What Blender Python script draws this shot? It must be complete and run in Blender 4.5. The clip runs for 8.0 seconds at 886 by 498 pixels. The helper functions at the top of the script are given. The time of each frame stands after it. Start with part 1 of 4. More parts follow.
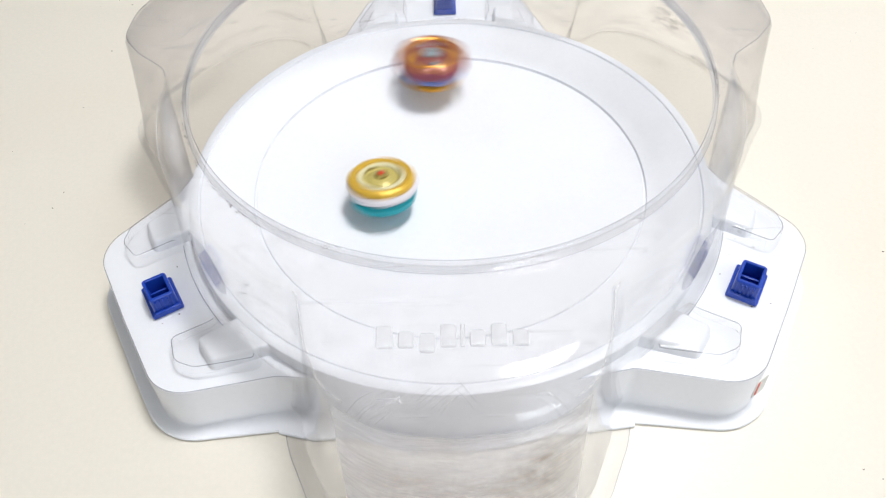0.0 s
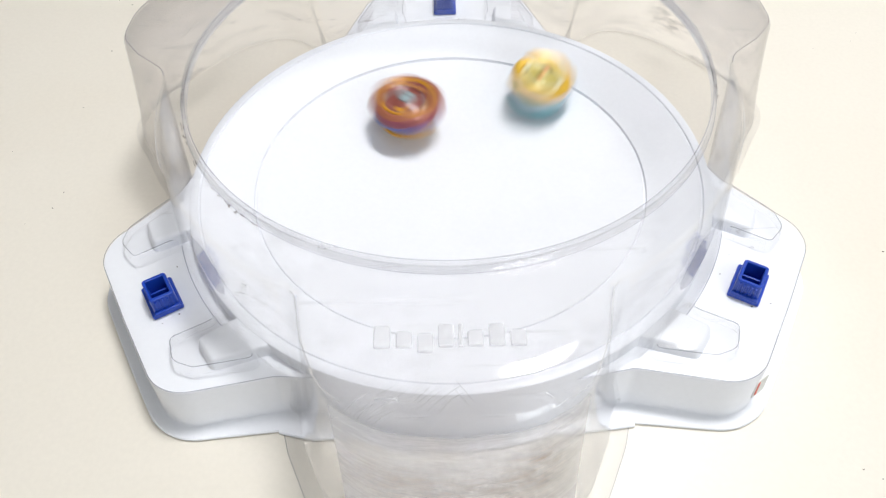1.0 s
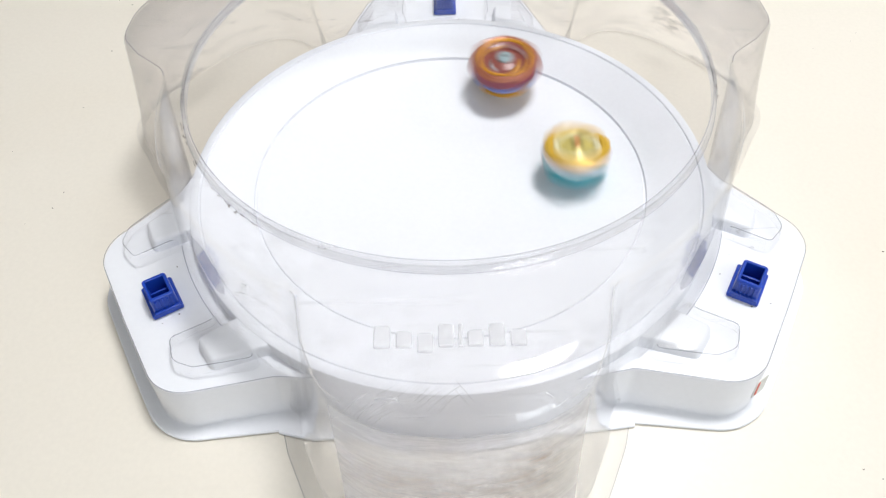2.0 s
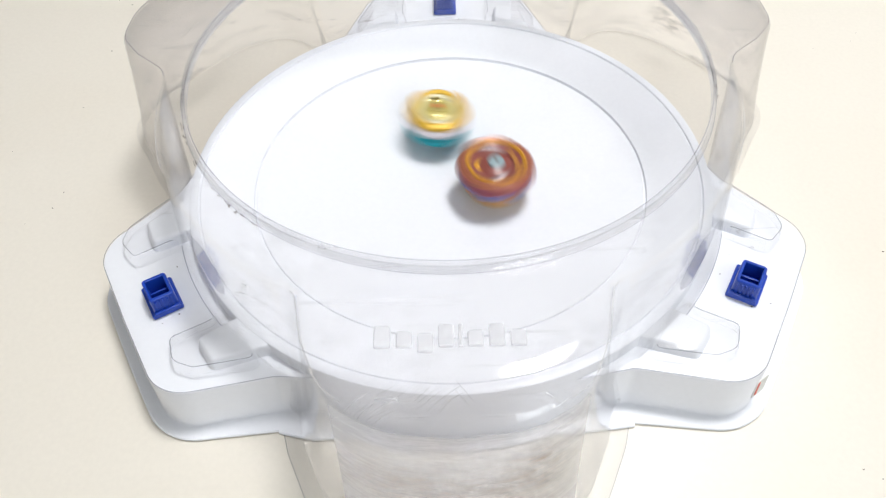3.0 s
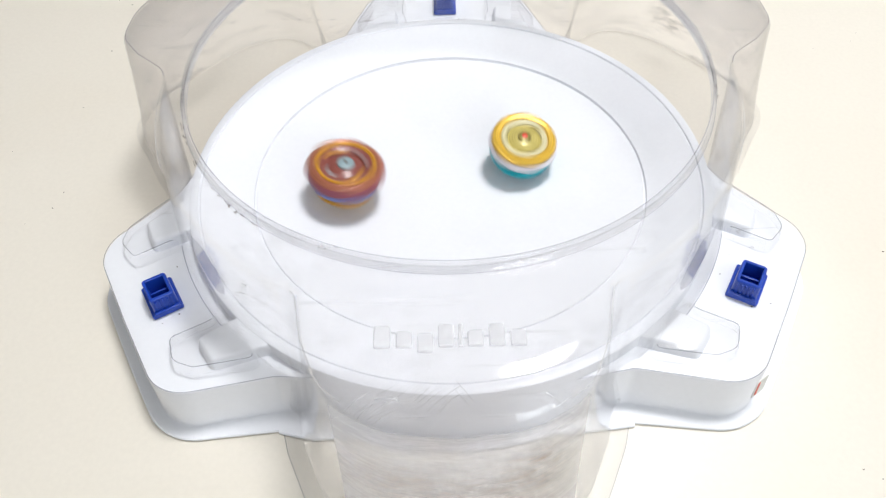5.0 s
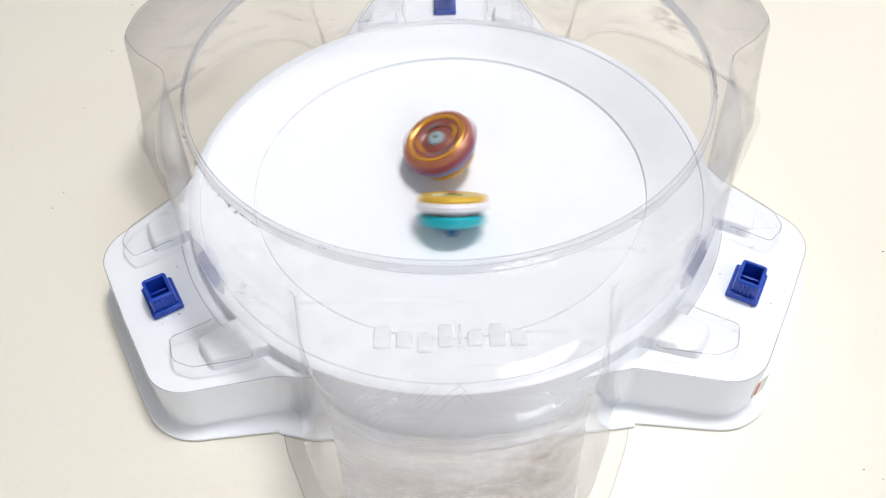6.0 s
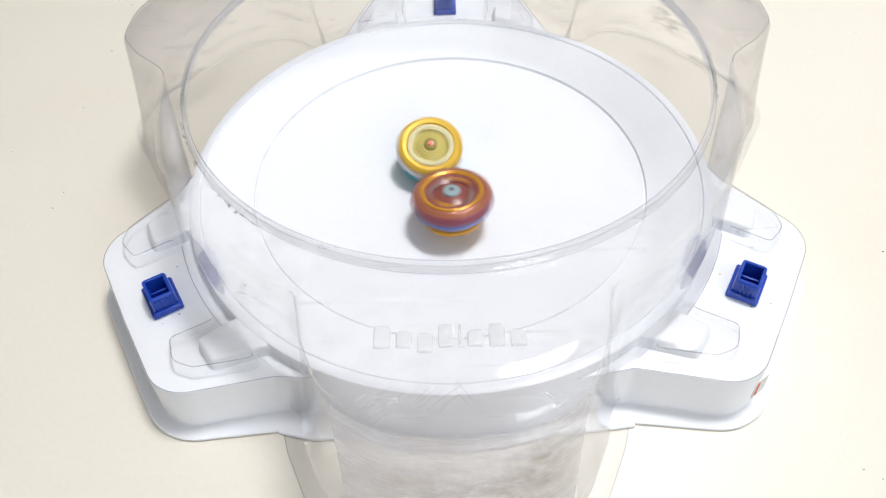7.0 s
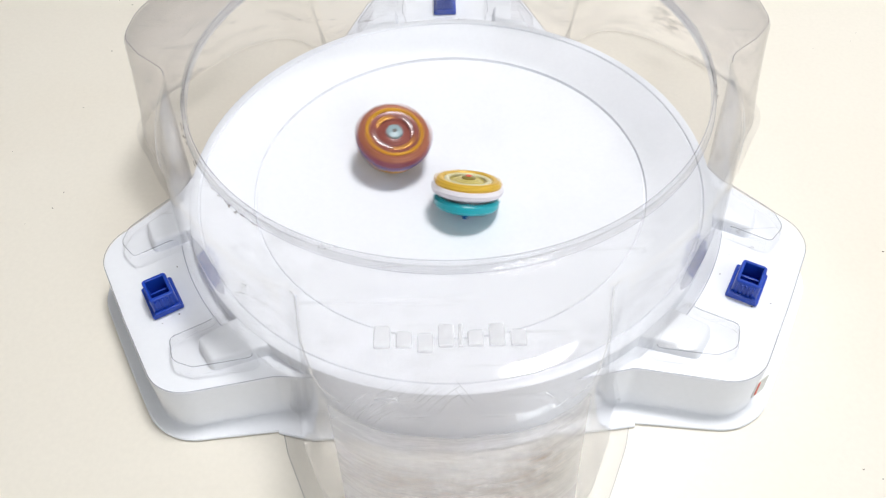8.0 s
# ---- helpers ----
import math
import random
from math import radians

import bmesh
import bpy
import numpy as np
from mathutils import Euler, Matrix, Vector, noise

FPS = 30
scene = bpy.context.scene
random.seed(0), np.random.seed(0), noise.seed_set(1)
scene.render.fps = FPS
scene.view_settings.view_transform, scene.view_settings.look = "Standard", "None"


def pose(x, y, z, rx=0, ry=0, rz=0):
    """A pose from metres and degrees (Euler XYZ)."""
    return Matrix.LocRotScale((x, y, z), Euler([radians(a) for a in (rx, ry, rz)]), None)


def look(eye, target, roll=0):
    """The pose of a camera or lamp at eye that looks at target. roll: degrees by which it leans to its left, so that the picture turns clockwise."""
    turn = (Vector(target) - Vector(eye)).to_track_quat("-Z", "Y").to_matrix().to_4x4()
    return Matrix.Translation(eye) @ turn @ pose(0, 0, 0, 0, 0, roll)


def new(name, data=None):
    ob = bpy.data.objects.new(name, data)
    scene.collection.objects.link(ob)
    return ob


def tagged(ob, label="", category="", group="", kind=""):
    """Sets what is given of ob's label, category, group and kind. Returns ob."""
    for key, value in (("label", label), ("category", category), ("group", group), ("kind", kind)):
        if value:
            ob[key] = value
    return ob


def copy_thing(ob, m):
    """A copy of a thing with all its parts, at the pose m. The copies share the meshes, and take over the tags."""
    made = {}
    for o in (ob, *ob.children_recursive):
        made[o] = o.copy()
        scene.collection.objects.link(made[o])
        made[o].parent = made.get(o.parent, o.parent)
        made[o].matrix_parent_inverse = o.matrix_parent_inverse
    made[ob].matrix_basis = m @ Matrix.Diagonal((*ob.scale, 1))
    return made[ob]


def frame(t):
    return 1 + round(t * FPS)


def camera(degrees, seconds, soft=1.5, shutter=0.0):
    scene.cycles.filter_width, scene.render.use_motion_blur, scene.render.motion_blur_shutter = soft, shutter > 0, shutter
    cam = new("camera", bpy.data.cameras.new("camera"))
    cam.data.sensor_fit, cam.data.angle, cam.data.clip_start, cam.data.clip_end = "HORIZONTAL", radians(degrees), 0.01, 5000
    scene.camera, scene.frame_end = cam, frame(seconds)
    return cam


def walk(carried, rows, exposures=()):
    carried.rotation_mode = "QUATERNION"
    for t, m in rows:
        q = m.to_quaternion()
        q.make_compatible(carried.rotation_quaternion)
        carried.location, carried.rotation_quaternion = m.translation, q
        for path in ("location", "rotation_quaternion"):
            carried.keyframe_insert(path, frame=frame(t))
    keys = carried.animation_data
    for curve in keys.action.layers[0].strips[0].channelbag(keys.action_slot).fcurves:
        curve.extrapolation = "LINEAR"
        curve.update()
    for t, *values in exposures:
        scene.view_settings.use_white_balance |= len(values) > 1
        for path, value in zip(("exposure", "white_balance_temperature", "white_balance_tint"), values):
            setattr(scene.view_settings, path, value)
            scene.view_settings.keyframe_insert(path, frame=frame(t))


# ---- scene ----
# A toy spinning-top arena on a cream table: white dished base, clear cover, two spinning tops.
cam = camera(60, 8.0, soft=1.25, shutter=0.7)
EYE = Vector((-0.0022, -0.3684, 0.4051))
PITCH, YAW = radians(50.28), radians(-0.583)
AHEAD = Vector((math.sin(YAW) * math.cos(PITCH), math.cos(YAW) * math.cos(PITCH), -math.sin(PITCH)))
STAND = look(EYE, EYE + AHEAD, -1.83)
walk(cam, [(0.0, STAND), (8.0, STAND)], exposures=[(0.0, -0.10), (8.0, -0.10)])

# ---- light: a ceiling panel over the table, an added fill lamp, and the pale room round it ----
world = bpy.data.worlds.new("room_air")
scene.world = world
world.use_nodes = True
world.node_tree.nodes["Background"].inputs[0].default_value = (0.93, 0.96, 1.0, 1)
world.node_tree.nodes["Background"].inputs[1].default_value = 0.3


def area_lamp(name, m, sx, sy, watts, colour):
    lamp = bpy.data.lights.new(name, "AREA")
    lamp.shape, lamp.size, lamp.size_y, lamp.energy, lamp.color = "RECTANGLE", sx, sy, watts, colour
    ob = new(name, lamp)
    ob.matrix_world = m
    return ob


area_lamp("ceiling_panel_light", pose(0.5, 0.30, 2.325), 0.46, 0.42, 45, (0.985, 0.99, 1.0))
# fill lamp added to lighten the front faces; no such source is known
area_lamp("south_fill_light", pose(1.3, -1.985, 1.35, 90, 0, 0), 1.4, 1.2, 25, (0.88, 0.945, 1.0))


# ---- materials ----
def material(name, colour, rough=0.4, metal=0.0, bump=0.0, bump_scale=200.0, stain=None, stain_scale=6.0, stain_amount=0.3,
             grain=0.04, grain_scale=300.0, spec=0.5, rings=0.0):
    """Principled surface with grain, stains and a fine relief, at object scale in metres."""
    mat = bpy.data.materials.new(name)
    mat.use_nodes = True
    nt = mat.node_tree
    b = nt.nodes["Principled BSDF"]
    b.inputs["Roughness"].default_value, b.inputs["Metallic"].default_value = rough, metal
    b.inputs["Specular IOR Level"].default_value = spec
    co = nt.nodes.new("ShaderNodeTexCoord")
    n1 = nt.nodes.new("ShaderNodeTexNoise")
    n1.inputs["Scale"].default_value, n1.inputs["Detail"].default_value = grain_scale, 4
    n2 = nt.nodes.new("ShaderNodeTexNoise")
    n2.inputs["Scale"].default_value, n2.inputs["Detail"].default_value = stain_scale, 6
    nt.links.new(co.outputs["Object"], n1.inputs["Vector"])
    nt.links.new(co.outputs["Object"], n2.inputs["Vector"])
    r2 = nt.nodes.new("ShaderNodeMapRange")
    r2.inputs[1].default_value, r2.inputs[2].default_value = 0.5, 0.72
    r2.inputs[3].default_value, r2.inputs[4].default_value = 0.0, stain_amount
    nt.links.new(n2.outputs["Fac"], r2.inputs[0])
    mix = nt.nodes.new("ShaderNodeMix")
    mix.data_type = "RGBA"
    mix.inputs["A"].default_value = (*colour, 1)
    mix.inputs["B"].default_value = (*(stain or [c * 0.85 for c in colour]), 1)
    nt.links.new(r2.outputs[0], mix.inputs["Factor"])
    g = nt.nodes.new("ShaderNodeMix")
    g.data_type, g.blend_type = "RGBA", "MULTIPLY"
    g.inputs["Factor"].default_value = 1.0
    gr = nt.nodes.new("ShaderNodeMapRange")
    gr.inputs[1].default_value, gr.inputs[2].default_value = 0.3, 0.7
    gr.inputs[3].default_value, gr.inputs[4].default_value = 1 - grain, 1.0
    nt.links.new(n1.outputs["Fac"], gr.inputs[0])
    nt.links.new(mix.outputs["Result"], g.inputs["A"])
    nt.links.new(gr.outputs[0], g.inputs["B"])
    if rings:
        # turned marks: fine concentric bands about the top's axis
        wave = nt.nodes.new("ShaderNodeTexWave")
        wave.wave_type, wave.rings_direction = "RINGS", "Z"
        wave.inputs["Scale"].default_value, wave.inputs["Distortion"].default_value = 190.0, 1.2
        wave.inputs["Detail"].default_value, wave.inputs["Detail Scale"].default_value = 3, 0.6
        nt.links.new(co.outputs["Object"], wave.inputs["Vector"])
        wr = nt.nodes.new("ShaderNodeMapRange")
        wr.inputs[3].default_value, wr.inputs[4].default_value = 1 - rings, 1 + rings * 0.5
        nt.links.new(wave.outputs["Fac"], wr.inputs[0])
        banded = nt.nodes.new("ShaderNodeMix")
        banded.data_type, banded.blend_type = "RGBA", "MULTIPLY"
        banded.inputs["Factor"].default_value = 1.0
        nt.links.new(g.outputs["Result"], banded.inputs["A"])
        nt.links.new(wr.outputs[0], banded.inputs["B"])
        nt.links.new(banded.outputs["Result"], b.inputs["Base Color"])
    else:
        nt.links.new(g.outputs["Result"], b.inputs["Base Color"])
    if bump:
        n3 = nt.nodes.new("ShaderNodeTexNoise")
        n3.inputs["Scale"].default_value, n3.inputs["Detail"].default_value = bump_scale, 5
        nt.links.new(co.outputs["Object"], n3.inputs["Vector"])
        bp = nt.nodes.new("ShaderNodeBump")
        bp.inputs["Strength"].default_value, bp.inputs["Distance"].default_value = bump, 0.001
        nt.links.new(n3.outputs["Fac"], bp.inputs["Height"])
        nt.links.new(bp.outputs[0], b.inputs["Normal"])
    return mat


def clear_plastic(name, haze=0.022, dirt=0.14, tint=(0.997, 0.997, 0.999), dirt_colour=(0.55, 0.49, 0.43), streak=2.5, film_colour=(0.88, 0.87, 0.9), scratch=0.22, stains=(), hazy_spots=(), passing=0.45, shine=(0.042, 0.50)):
    """Thin clear plastic: lets light straight through, with a gloss, a light haze, rubbed smears and brown grime."""
    mat = bpy.data.materials.new(name)
    mat.use_nodes = True
    nt = mat.node_tree
    nt.nodes.remove(nt.nodes["Principled BSDF"])
    out = nt.nodes["Material Output"]
    see = nt.nodes.new("ShaderNodeBsdfTransparent")
    see.inputs[0].default_value = (*tint, 1)
    gloss = nt.nodes.new("ShaderNodeBsdfGlossy")
    gloss.inputs["Roughness"].default_value = 0.07
    film = nt.nodes.new("ShaderNodeMixShader")
    film.inputs[0].default_value = passing
    film_back, film_through = nt.nodes.new("ShaderNodeBsdfDiffuse"), nt.nodes.new("ShaderNodeBsdfTranslucent")
    nt.links.new(film_back.outputs[0], film.inputs[1])
    nt.links.new(film_through.outputs[0], film.inputs[2])
    co = nt.nodes.new("ShaderNodeTexCoord")
    stretch = nt.nodes.new("ShaderNodeMapping")
    stretch.inputs["Scale"].default_value = (1.0, 1.0, streak)
    nt.links.new(co.outputs["Object"], stretch.inputs[0])
    big = nt.nodes.new("ShaderNodeTexNoise")
    big.inputs["Scale"].default_value, big.inputs["Detail"].default_value = 16, 8
    big.inputs["Roughness"].default_value = 0.68
    nt.links.new(stretch.outputs[0], big.inputs["Vector"])
    spots = nt.nodes.new("ShaderNodeMapRange")
    spots.inputs[1].default_value, spots.inputs[2].default_value = 0.49, 0.78
    spots.inputs[3].default_value, spots.inputs[4].default_value = haze, haze + dirt
    nt.links.new(big.outputs["Fac"], spots.inputs[0])
    tone = nt.nodes.new("ShaderNodeTexNoise")
    tone.inputs["Scale"].default_value, tone.inputs["Detail"].default_value = 9, 5
    nt.links.new(co.outputs["Object"], tone.inputs["Vector"])
    ramp = nt.nodes.new("ShaderNodeValToRGB")
    ramp.color_ramp.elements[0].position, ramp.color_ramp.elements[0].color = 0.42, (*film_colour, 1)
    ramp.color_ramp.elements[1].position, ramp.color_ramp.elements[1].color = 0.68, (*dirt_colour, 1)
    nt.links.new(tone.outputs["Fac"], ramp.inputs[0])
    # hair scratches, all rubbed one way
    lean = nt.nodes.new("ShaderNodeMapping")
    lean.inputs["Rotation"].default_value = (0.5, 0.7, 0.4)
    lean.inputs["Scale"].default_value = (9.0, 260.0, 260.0)
    nt.links.new(co.outputs["Object"], lean.inputs[0])
    hair = nt.nodes.new("ShaderNodeTexNoise")
    hair.inputs["Scale"].default_value, hair.inputs["Detail"].default_value = 1.0, 2
    nt.links.new(lean.outputs[0], hair.inputs["Vector"])
    cut = nt.nodes.new("ShaderNodeMapRange")
    cut.inputs[1].default_value, cut.inputs[2].default_value, cut.inputs[4].default_value = 0.66, 0.74, scratch
    nt.links.new(hair.outputs["Fac"], cut.inputs[0])
    amount = nt.nodes.new("ShaderNodeMath")
    amount.operation, amount.use_clamp = "ADD", True
    nt.links.new(spots.outputs[0], amount.inputs[0])
    nt.links.new(cut.outputs[0], amount.inputs[1])
    shade = ramp.outputs[0]
    # round patches where the film is denser
    for x, y, z, size, milk in hazy_spots:
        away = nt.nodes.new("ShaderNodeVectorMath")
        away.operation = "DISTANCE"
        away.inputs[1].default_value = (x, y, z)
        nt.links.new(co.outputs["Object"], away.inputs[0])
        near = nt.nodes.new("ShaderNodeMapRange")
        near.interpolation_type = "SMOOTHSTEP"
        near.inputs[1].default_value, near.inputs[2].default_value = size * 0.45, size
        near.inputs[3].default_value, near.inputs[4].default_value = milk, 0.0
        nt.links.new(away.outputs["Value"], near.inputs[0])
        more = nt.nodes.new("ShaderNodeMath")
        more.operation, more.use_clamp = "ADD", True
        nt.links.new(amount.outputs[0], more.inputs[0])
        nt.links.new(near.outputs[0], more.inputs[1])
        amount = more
    for x, y, z, size in stains:
        away = nt.nodes.new("ShaderNodeVectorMath")
        away.operation = "DISTANCE"
        away.inputs[1].default_value = (x, y, z)
        nt.links.new(co.outputs["Object"], away.inputs[0])
        near = nt.nodes.new("ShaderNodeMapRange")
        near.inputs[1].default_value, near.inputs[2].default_value = 0.0, size
        near.inputs[3].default_value, near.inputs[4].default_value = 1.0, 0.0
        nt.links.new(away.outputs["Value"], near.inputs[0])
        rough = nt.nodes.new("ShaderNodeMapRange")
        rough.inputs[1].default_value, rough.inputs[2].default_value, rough.inputs[4].default_value = 0.42, 0.68, 0.6
        speckle = nt.nodes.new("ShaderNodeTexNoise")
        speckle.inputs["Scale"].default_value, speckle.inputs["Detail"].default_value, speckle.inputs["Roughness"].default_value = 95, 6, 0.7
        nt.links.new(stretch.outputs[0], speckle.inputs["Vector"])
        nt.links.new(speckle.outputs["Fac"], rough.inputs[0])
        both = nt.nodes.new("ShaderNodeMath")
        both.operation = "MULTIPLY"
        nt.links.new(near.outputs[0], both.inputs[0])
        nt.links.new(rough.outputs[0], both.inputs[1])
        more = nt.nodes.new("ShaderNodeMath")
        more.operation, more.use_clamp = "ADD", True
        nt.links.new(amount.outputs[0], more.inputs[0])
        nt.links.new(both.outputs[0], more.inputs[1])
        amount = more
        brown = nt.nodes.new("ShaderNodeMix")
        brown.data_type = "RGBA"
        brown.inputs["B"].default_value = (0.36, 0.23, 0.12, 1)
        nt.links.new(both.outputs[0], brown.inputs["Factor"])
        nt.links.new(shade, brown.inputs["A"])
        shade = brown.outputs["Result"]
    nt.links.new(shade, film_back.inputs["Color"])
    nt.links.new(shade, film_through.inputs["Color"])
    m1 = nt.nodes.new("ShaderNodeMixShader")
    nt.links.new(amount.outputs[0], m1.inputs[0])
    nt.links.new(see.outputs[0], m1.inputs[1])
    nt.links.new(film.outputs[0], m1.inputs[2])
    fr = nt.nodes.new("ShaderNodeLayerWeight")
    fr.inputs[0].default_value = 0.5
    steep = nt.nodes.new("ShaderNodeMath")
    steep.operation = "POWER"
    steep.inputs[1].default_value = 4.0
    nt.links.new(fr.outputs["Facing"], steep.inputs[0])
    span = nt.nodes.new("ShaderNodeMapRange")
    span.inputs[3].default_value, span.inputs[4].default_value = shine
    nt.links.new(steep.outputs[0], span.inputs[0])
    m2 = nt.nodes.new("ShaderNodeMixShader")
    nt.links.new(span.outputs[0], m2.inputs[0])
    nt.links.new(m1.outputs[0], m2.inputs[1])
    nt.links.new(gloss.outputs[0], m2.inputs[2])
    wave = nt.nodes.new("ShaderNodeTexNoise")
    wave.inputs["Scale"].default_value, wave.inputs["Detail"].default_value = 24, 3
    nt.links.new(co.outputs["Object"], wave.inputs["Vector"])
    bp = nt.nodes.new("ShaderNodeBump")
    bp.inputs["Strength"].default_value, bp.inputs["Distance"].default_value = 0.12, 0.002
    nt.links.new(wave.outputs["Fac"], bp.inputs["Height"])
    nt.links.new(bp.outputs[0], gloss.inputs["Normal"])
    nt.links.new(m2.outputs[0], out.inputs["Surface"])
    return mat


WHITE = material("white_moulded_plastic", (0.85, 0.862, 0.905), 0.32, bump=0.04, bump_scale=500, stain=(0.74, 0.75, 0.78), stain_scale=14, stain_amount=0.25, grain=0.02)
CLEAR = clear_plastic("clear_scuffed_plastic", haze=0.016, hazy_spots=((0.0, -0.190, 0.124, 0.100, 0.13), (-0.115, -0.115, 0.11, 0.06, 0.06)), film_colour=(0.94, 0.94, 1.0), dirt_colour=(0.84, 0.83, 0.85), dirt=0.15, scratch=0.10)
CLEAR_LIP = clear_plastic("clear_thick_lip_plastic", haze=0.10, dirt=0.16, tint=(0.985, 0.985, 0.992), film_colour=(0.92, 0.92, 0.96), dirt_colour=(0.7, 0.68, 0.68))
CLEAR_EAR = clear_plastic("clear_moulded_plastic", haze=0.03, dirt=0.05)
CLEAR_FOOT = clear_plastic("clear_thin_plastic", haze=0.006, dirt=0.03, scratch=0.03)
# grey for beads that stand in for dark refraction lines on clear edges
EDGE = clear_plastic("grey_edge_line", haze=0.10, dirt=0.08, tint=(0.80, 0.80, 0.84), film_colour=(0.66, 0.66, 0.72), scratch=0.0)
# lavender tint that stands in for refraction in the clear wall
PATCH = clear_plastic("lavender_refraction", haze=0.16, dirt=0.06, tint=(0.82, 0.82, 0.87), film_colour=(0.55, 0.55, 0.66), scratch=0.03)
GREYED = clear_plastic("clear_dulled_plastic", haze=0.038, dirt=0.12, streak=3.0, tint=(0.992, 0.989, 0.992), film_colour=(0.50, 0.47, 0.49), dirt_colour=(0.42, 0.36, 0.32), passing=0.6, hazy_spots=((0.175, 0.085, 0.125, 0.075, 0.05), (-0.175, 0.085, 0.125, 0.075, 0.06)), stains=((0.187, 0.176, 0.044, 0.026), (0.178, 0.140, 0.085, 0.022)))
DIRTY = clear_plastic("clear_grimy_plastic", haze=0.36, dirt=0.42, passing=0.5, streak=5.0, dirt_colour=(0.72, 0.66, 0.6), film_colour=(0.95, 0.94, 0.98), scratch=0.1,
                      stains=((0.036, -0.231, 0.069, 0.030), (-0.043, -0.231, 0.066, 0.036), (0.036, -0.230, 0.082, 0.020), (-0.005, -0.231, 0.064, 0.034)))
# white for the scratches, and for highlights painted along the folds
SCUFF_AND_GLINT = clear_plastic("white_scratch_and_glint", haze=0.17, dirt=0.2, tint=(1, 1, 1), dirt_colour=(0.97, 0.97, 0.98), film_colour=(0.98, 0.98, 0.99), shine=(0.0, 0.03))
MARK = clear_plastic("clear_raised_mark", haze=0.34, dirt=0.15, tint=(0.99, 0.99, 1), dirt_colour=(0.95, 0.95, 0.96), film_colour=(0.97, 0.97, 0.98))
BLUE = material("blue_moulded_plastic", (0.007, 0.052, 0.42), 0.35, bump=0.05, grain=0.1)
CREAM = material("cream_laminate", (0.815, 0.765, 0.675), 0.42, bump=0.03, bump_scale=900, stain=(0.78, 0.71, 0.6), stain_scale=5, stain_amount=0.35, grain=0.03)
SPECK = material("dark_grit", (0.12, 0.09, 0.07), 0.8)
WALLPAINT = material("pale_wall_paint", (0.87, 0.865, 0.85), 0.8, stain_scale=2)
FLOORING = material("grey_floor_vinyl", (0.4, 0.38, 0.36), 0.6, stain_scale=3)
LEGMETAL = material("grey_painted_steel", (0.3, 0.3, 0.31), 0.4, 0.6)
GOLD = material("gold_plastic", (0.78, 0.48, 0.045), 0.36, 0.25, grain=0.15, spec=0.6, rings=0.15)
OLIVE = material("translucent_olive_yellow_plastic", (0.66, 0.55, 0.17), 0.25, 0.1, grain=0.25, grain_scale=120, rings=0.18)
DULLGOLD = material("dark_olive_plastic", (0.3, 0.24, 0.06), 0.3, 0.2, rings=0.15)
PEARL = material("pearl_white_plastic", (0.78, 0.74, 0.78), 0.3, grain=0.06, rings=0.07)
TEAL = material("teal_plastic", (0.0, 0.38, 0.45), 0.3, grain=0.08)
NAVYTIP = material("blue_tip_plastic", (0.01, 0.1, 0.32), 0.35)
REDDOT = material("red_enamel", (0.7, 0.06, 0.02), 0.35)
MAROON = material("maroon_plastic", (0.27, 0.075, 0.06), 0.3, grain=0.12, rings=0.2)
CRIMSON = material("crimson_plastic", (0.28, 0.05, 0.085), 0.28, grain=0.1, rings=0.14)
VIOLET = material("violet_blue_plastic", (0.17, 0.23, 0.55), 0.3, grain=0.1)
AMBER = material("amber_gold_metal", (0.70, 0.34, 0.03), 0.3, 0.25, grain=0.1, rings=0.2)
COPPER = material("copper_orange_plastic", (0.40, 0.135, 0.075), 0.3, 0.15, grain=0.12, rings=0.16)
PALEGOLD = material("pale_clear_yellow_plastic", (0.74, 0.68, 0.42), 0.25, grain=0.1, rings=0.12)
STEEL = material("grey_weight_metal", (0.36, 0.33, 0.34), 0.3, 0.8)
AQUA = material("aqua_plastic", (0.27, 0.36, 0.39), 0.35)
LAMPGLOW = bpy.data.materials.new("lamp_glow")
LAMPGLOW.use_nodes = True
LAMPGLOW.node_tree.nodes["Principled BSDF"].inputs["Emission Color"].default_value = (1, 0.985, 0.96, 1)
LAMPGLOW.node_tree.nodes["Principled BSDF"].inputs["Emission Strength"].default_value = 6.0
REDINK = material("red_print", (0.7, 0.12, 0.08), 0.5)
PAPER = material("white_label_paper", (0.8, 0.79, 0.77), 0.6)


# ---- mesh tools ----
def part(name, bm, mat, parent=None, label="", smooth=40):
    """Links a bmesh as one mesh object, under a thing or a part."""
    bmesh.ops.recalc_face_normals(bm, faces=bm.faces)
    for f in bm.faces:
        f.smooth = True
    for e in bm.edges:
        if len(e.link_faces) == 2 and e.calc_face_angle(0) > radians(smooth):
            e.smooth = False
    me = bpy.data.meshes.new(name)
    bm.to_mesh(me)
    bm.free()
    me.materials.append(mat)
    ob = new(name, me)
    if parent:
        ob.parent = parent
    if label:
        ob["label"] = label
    return ob


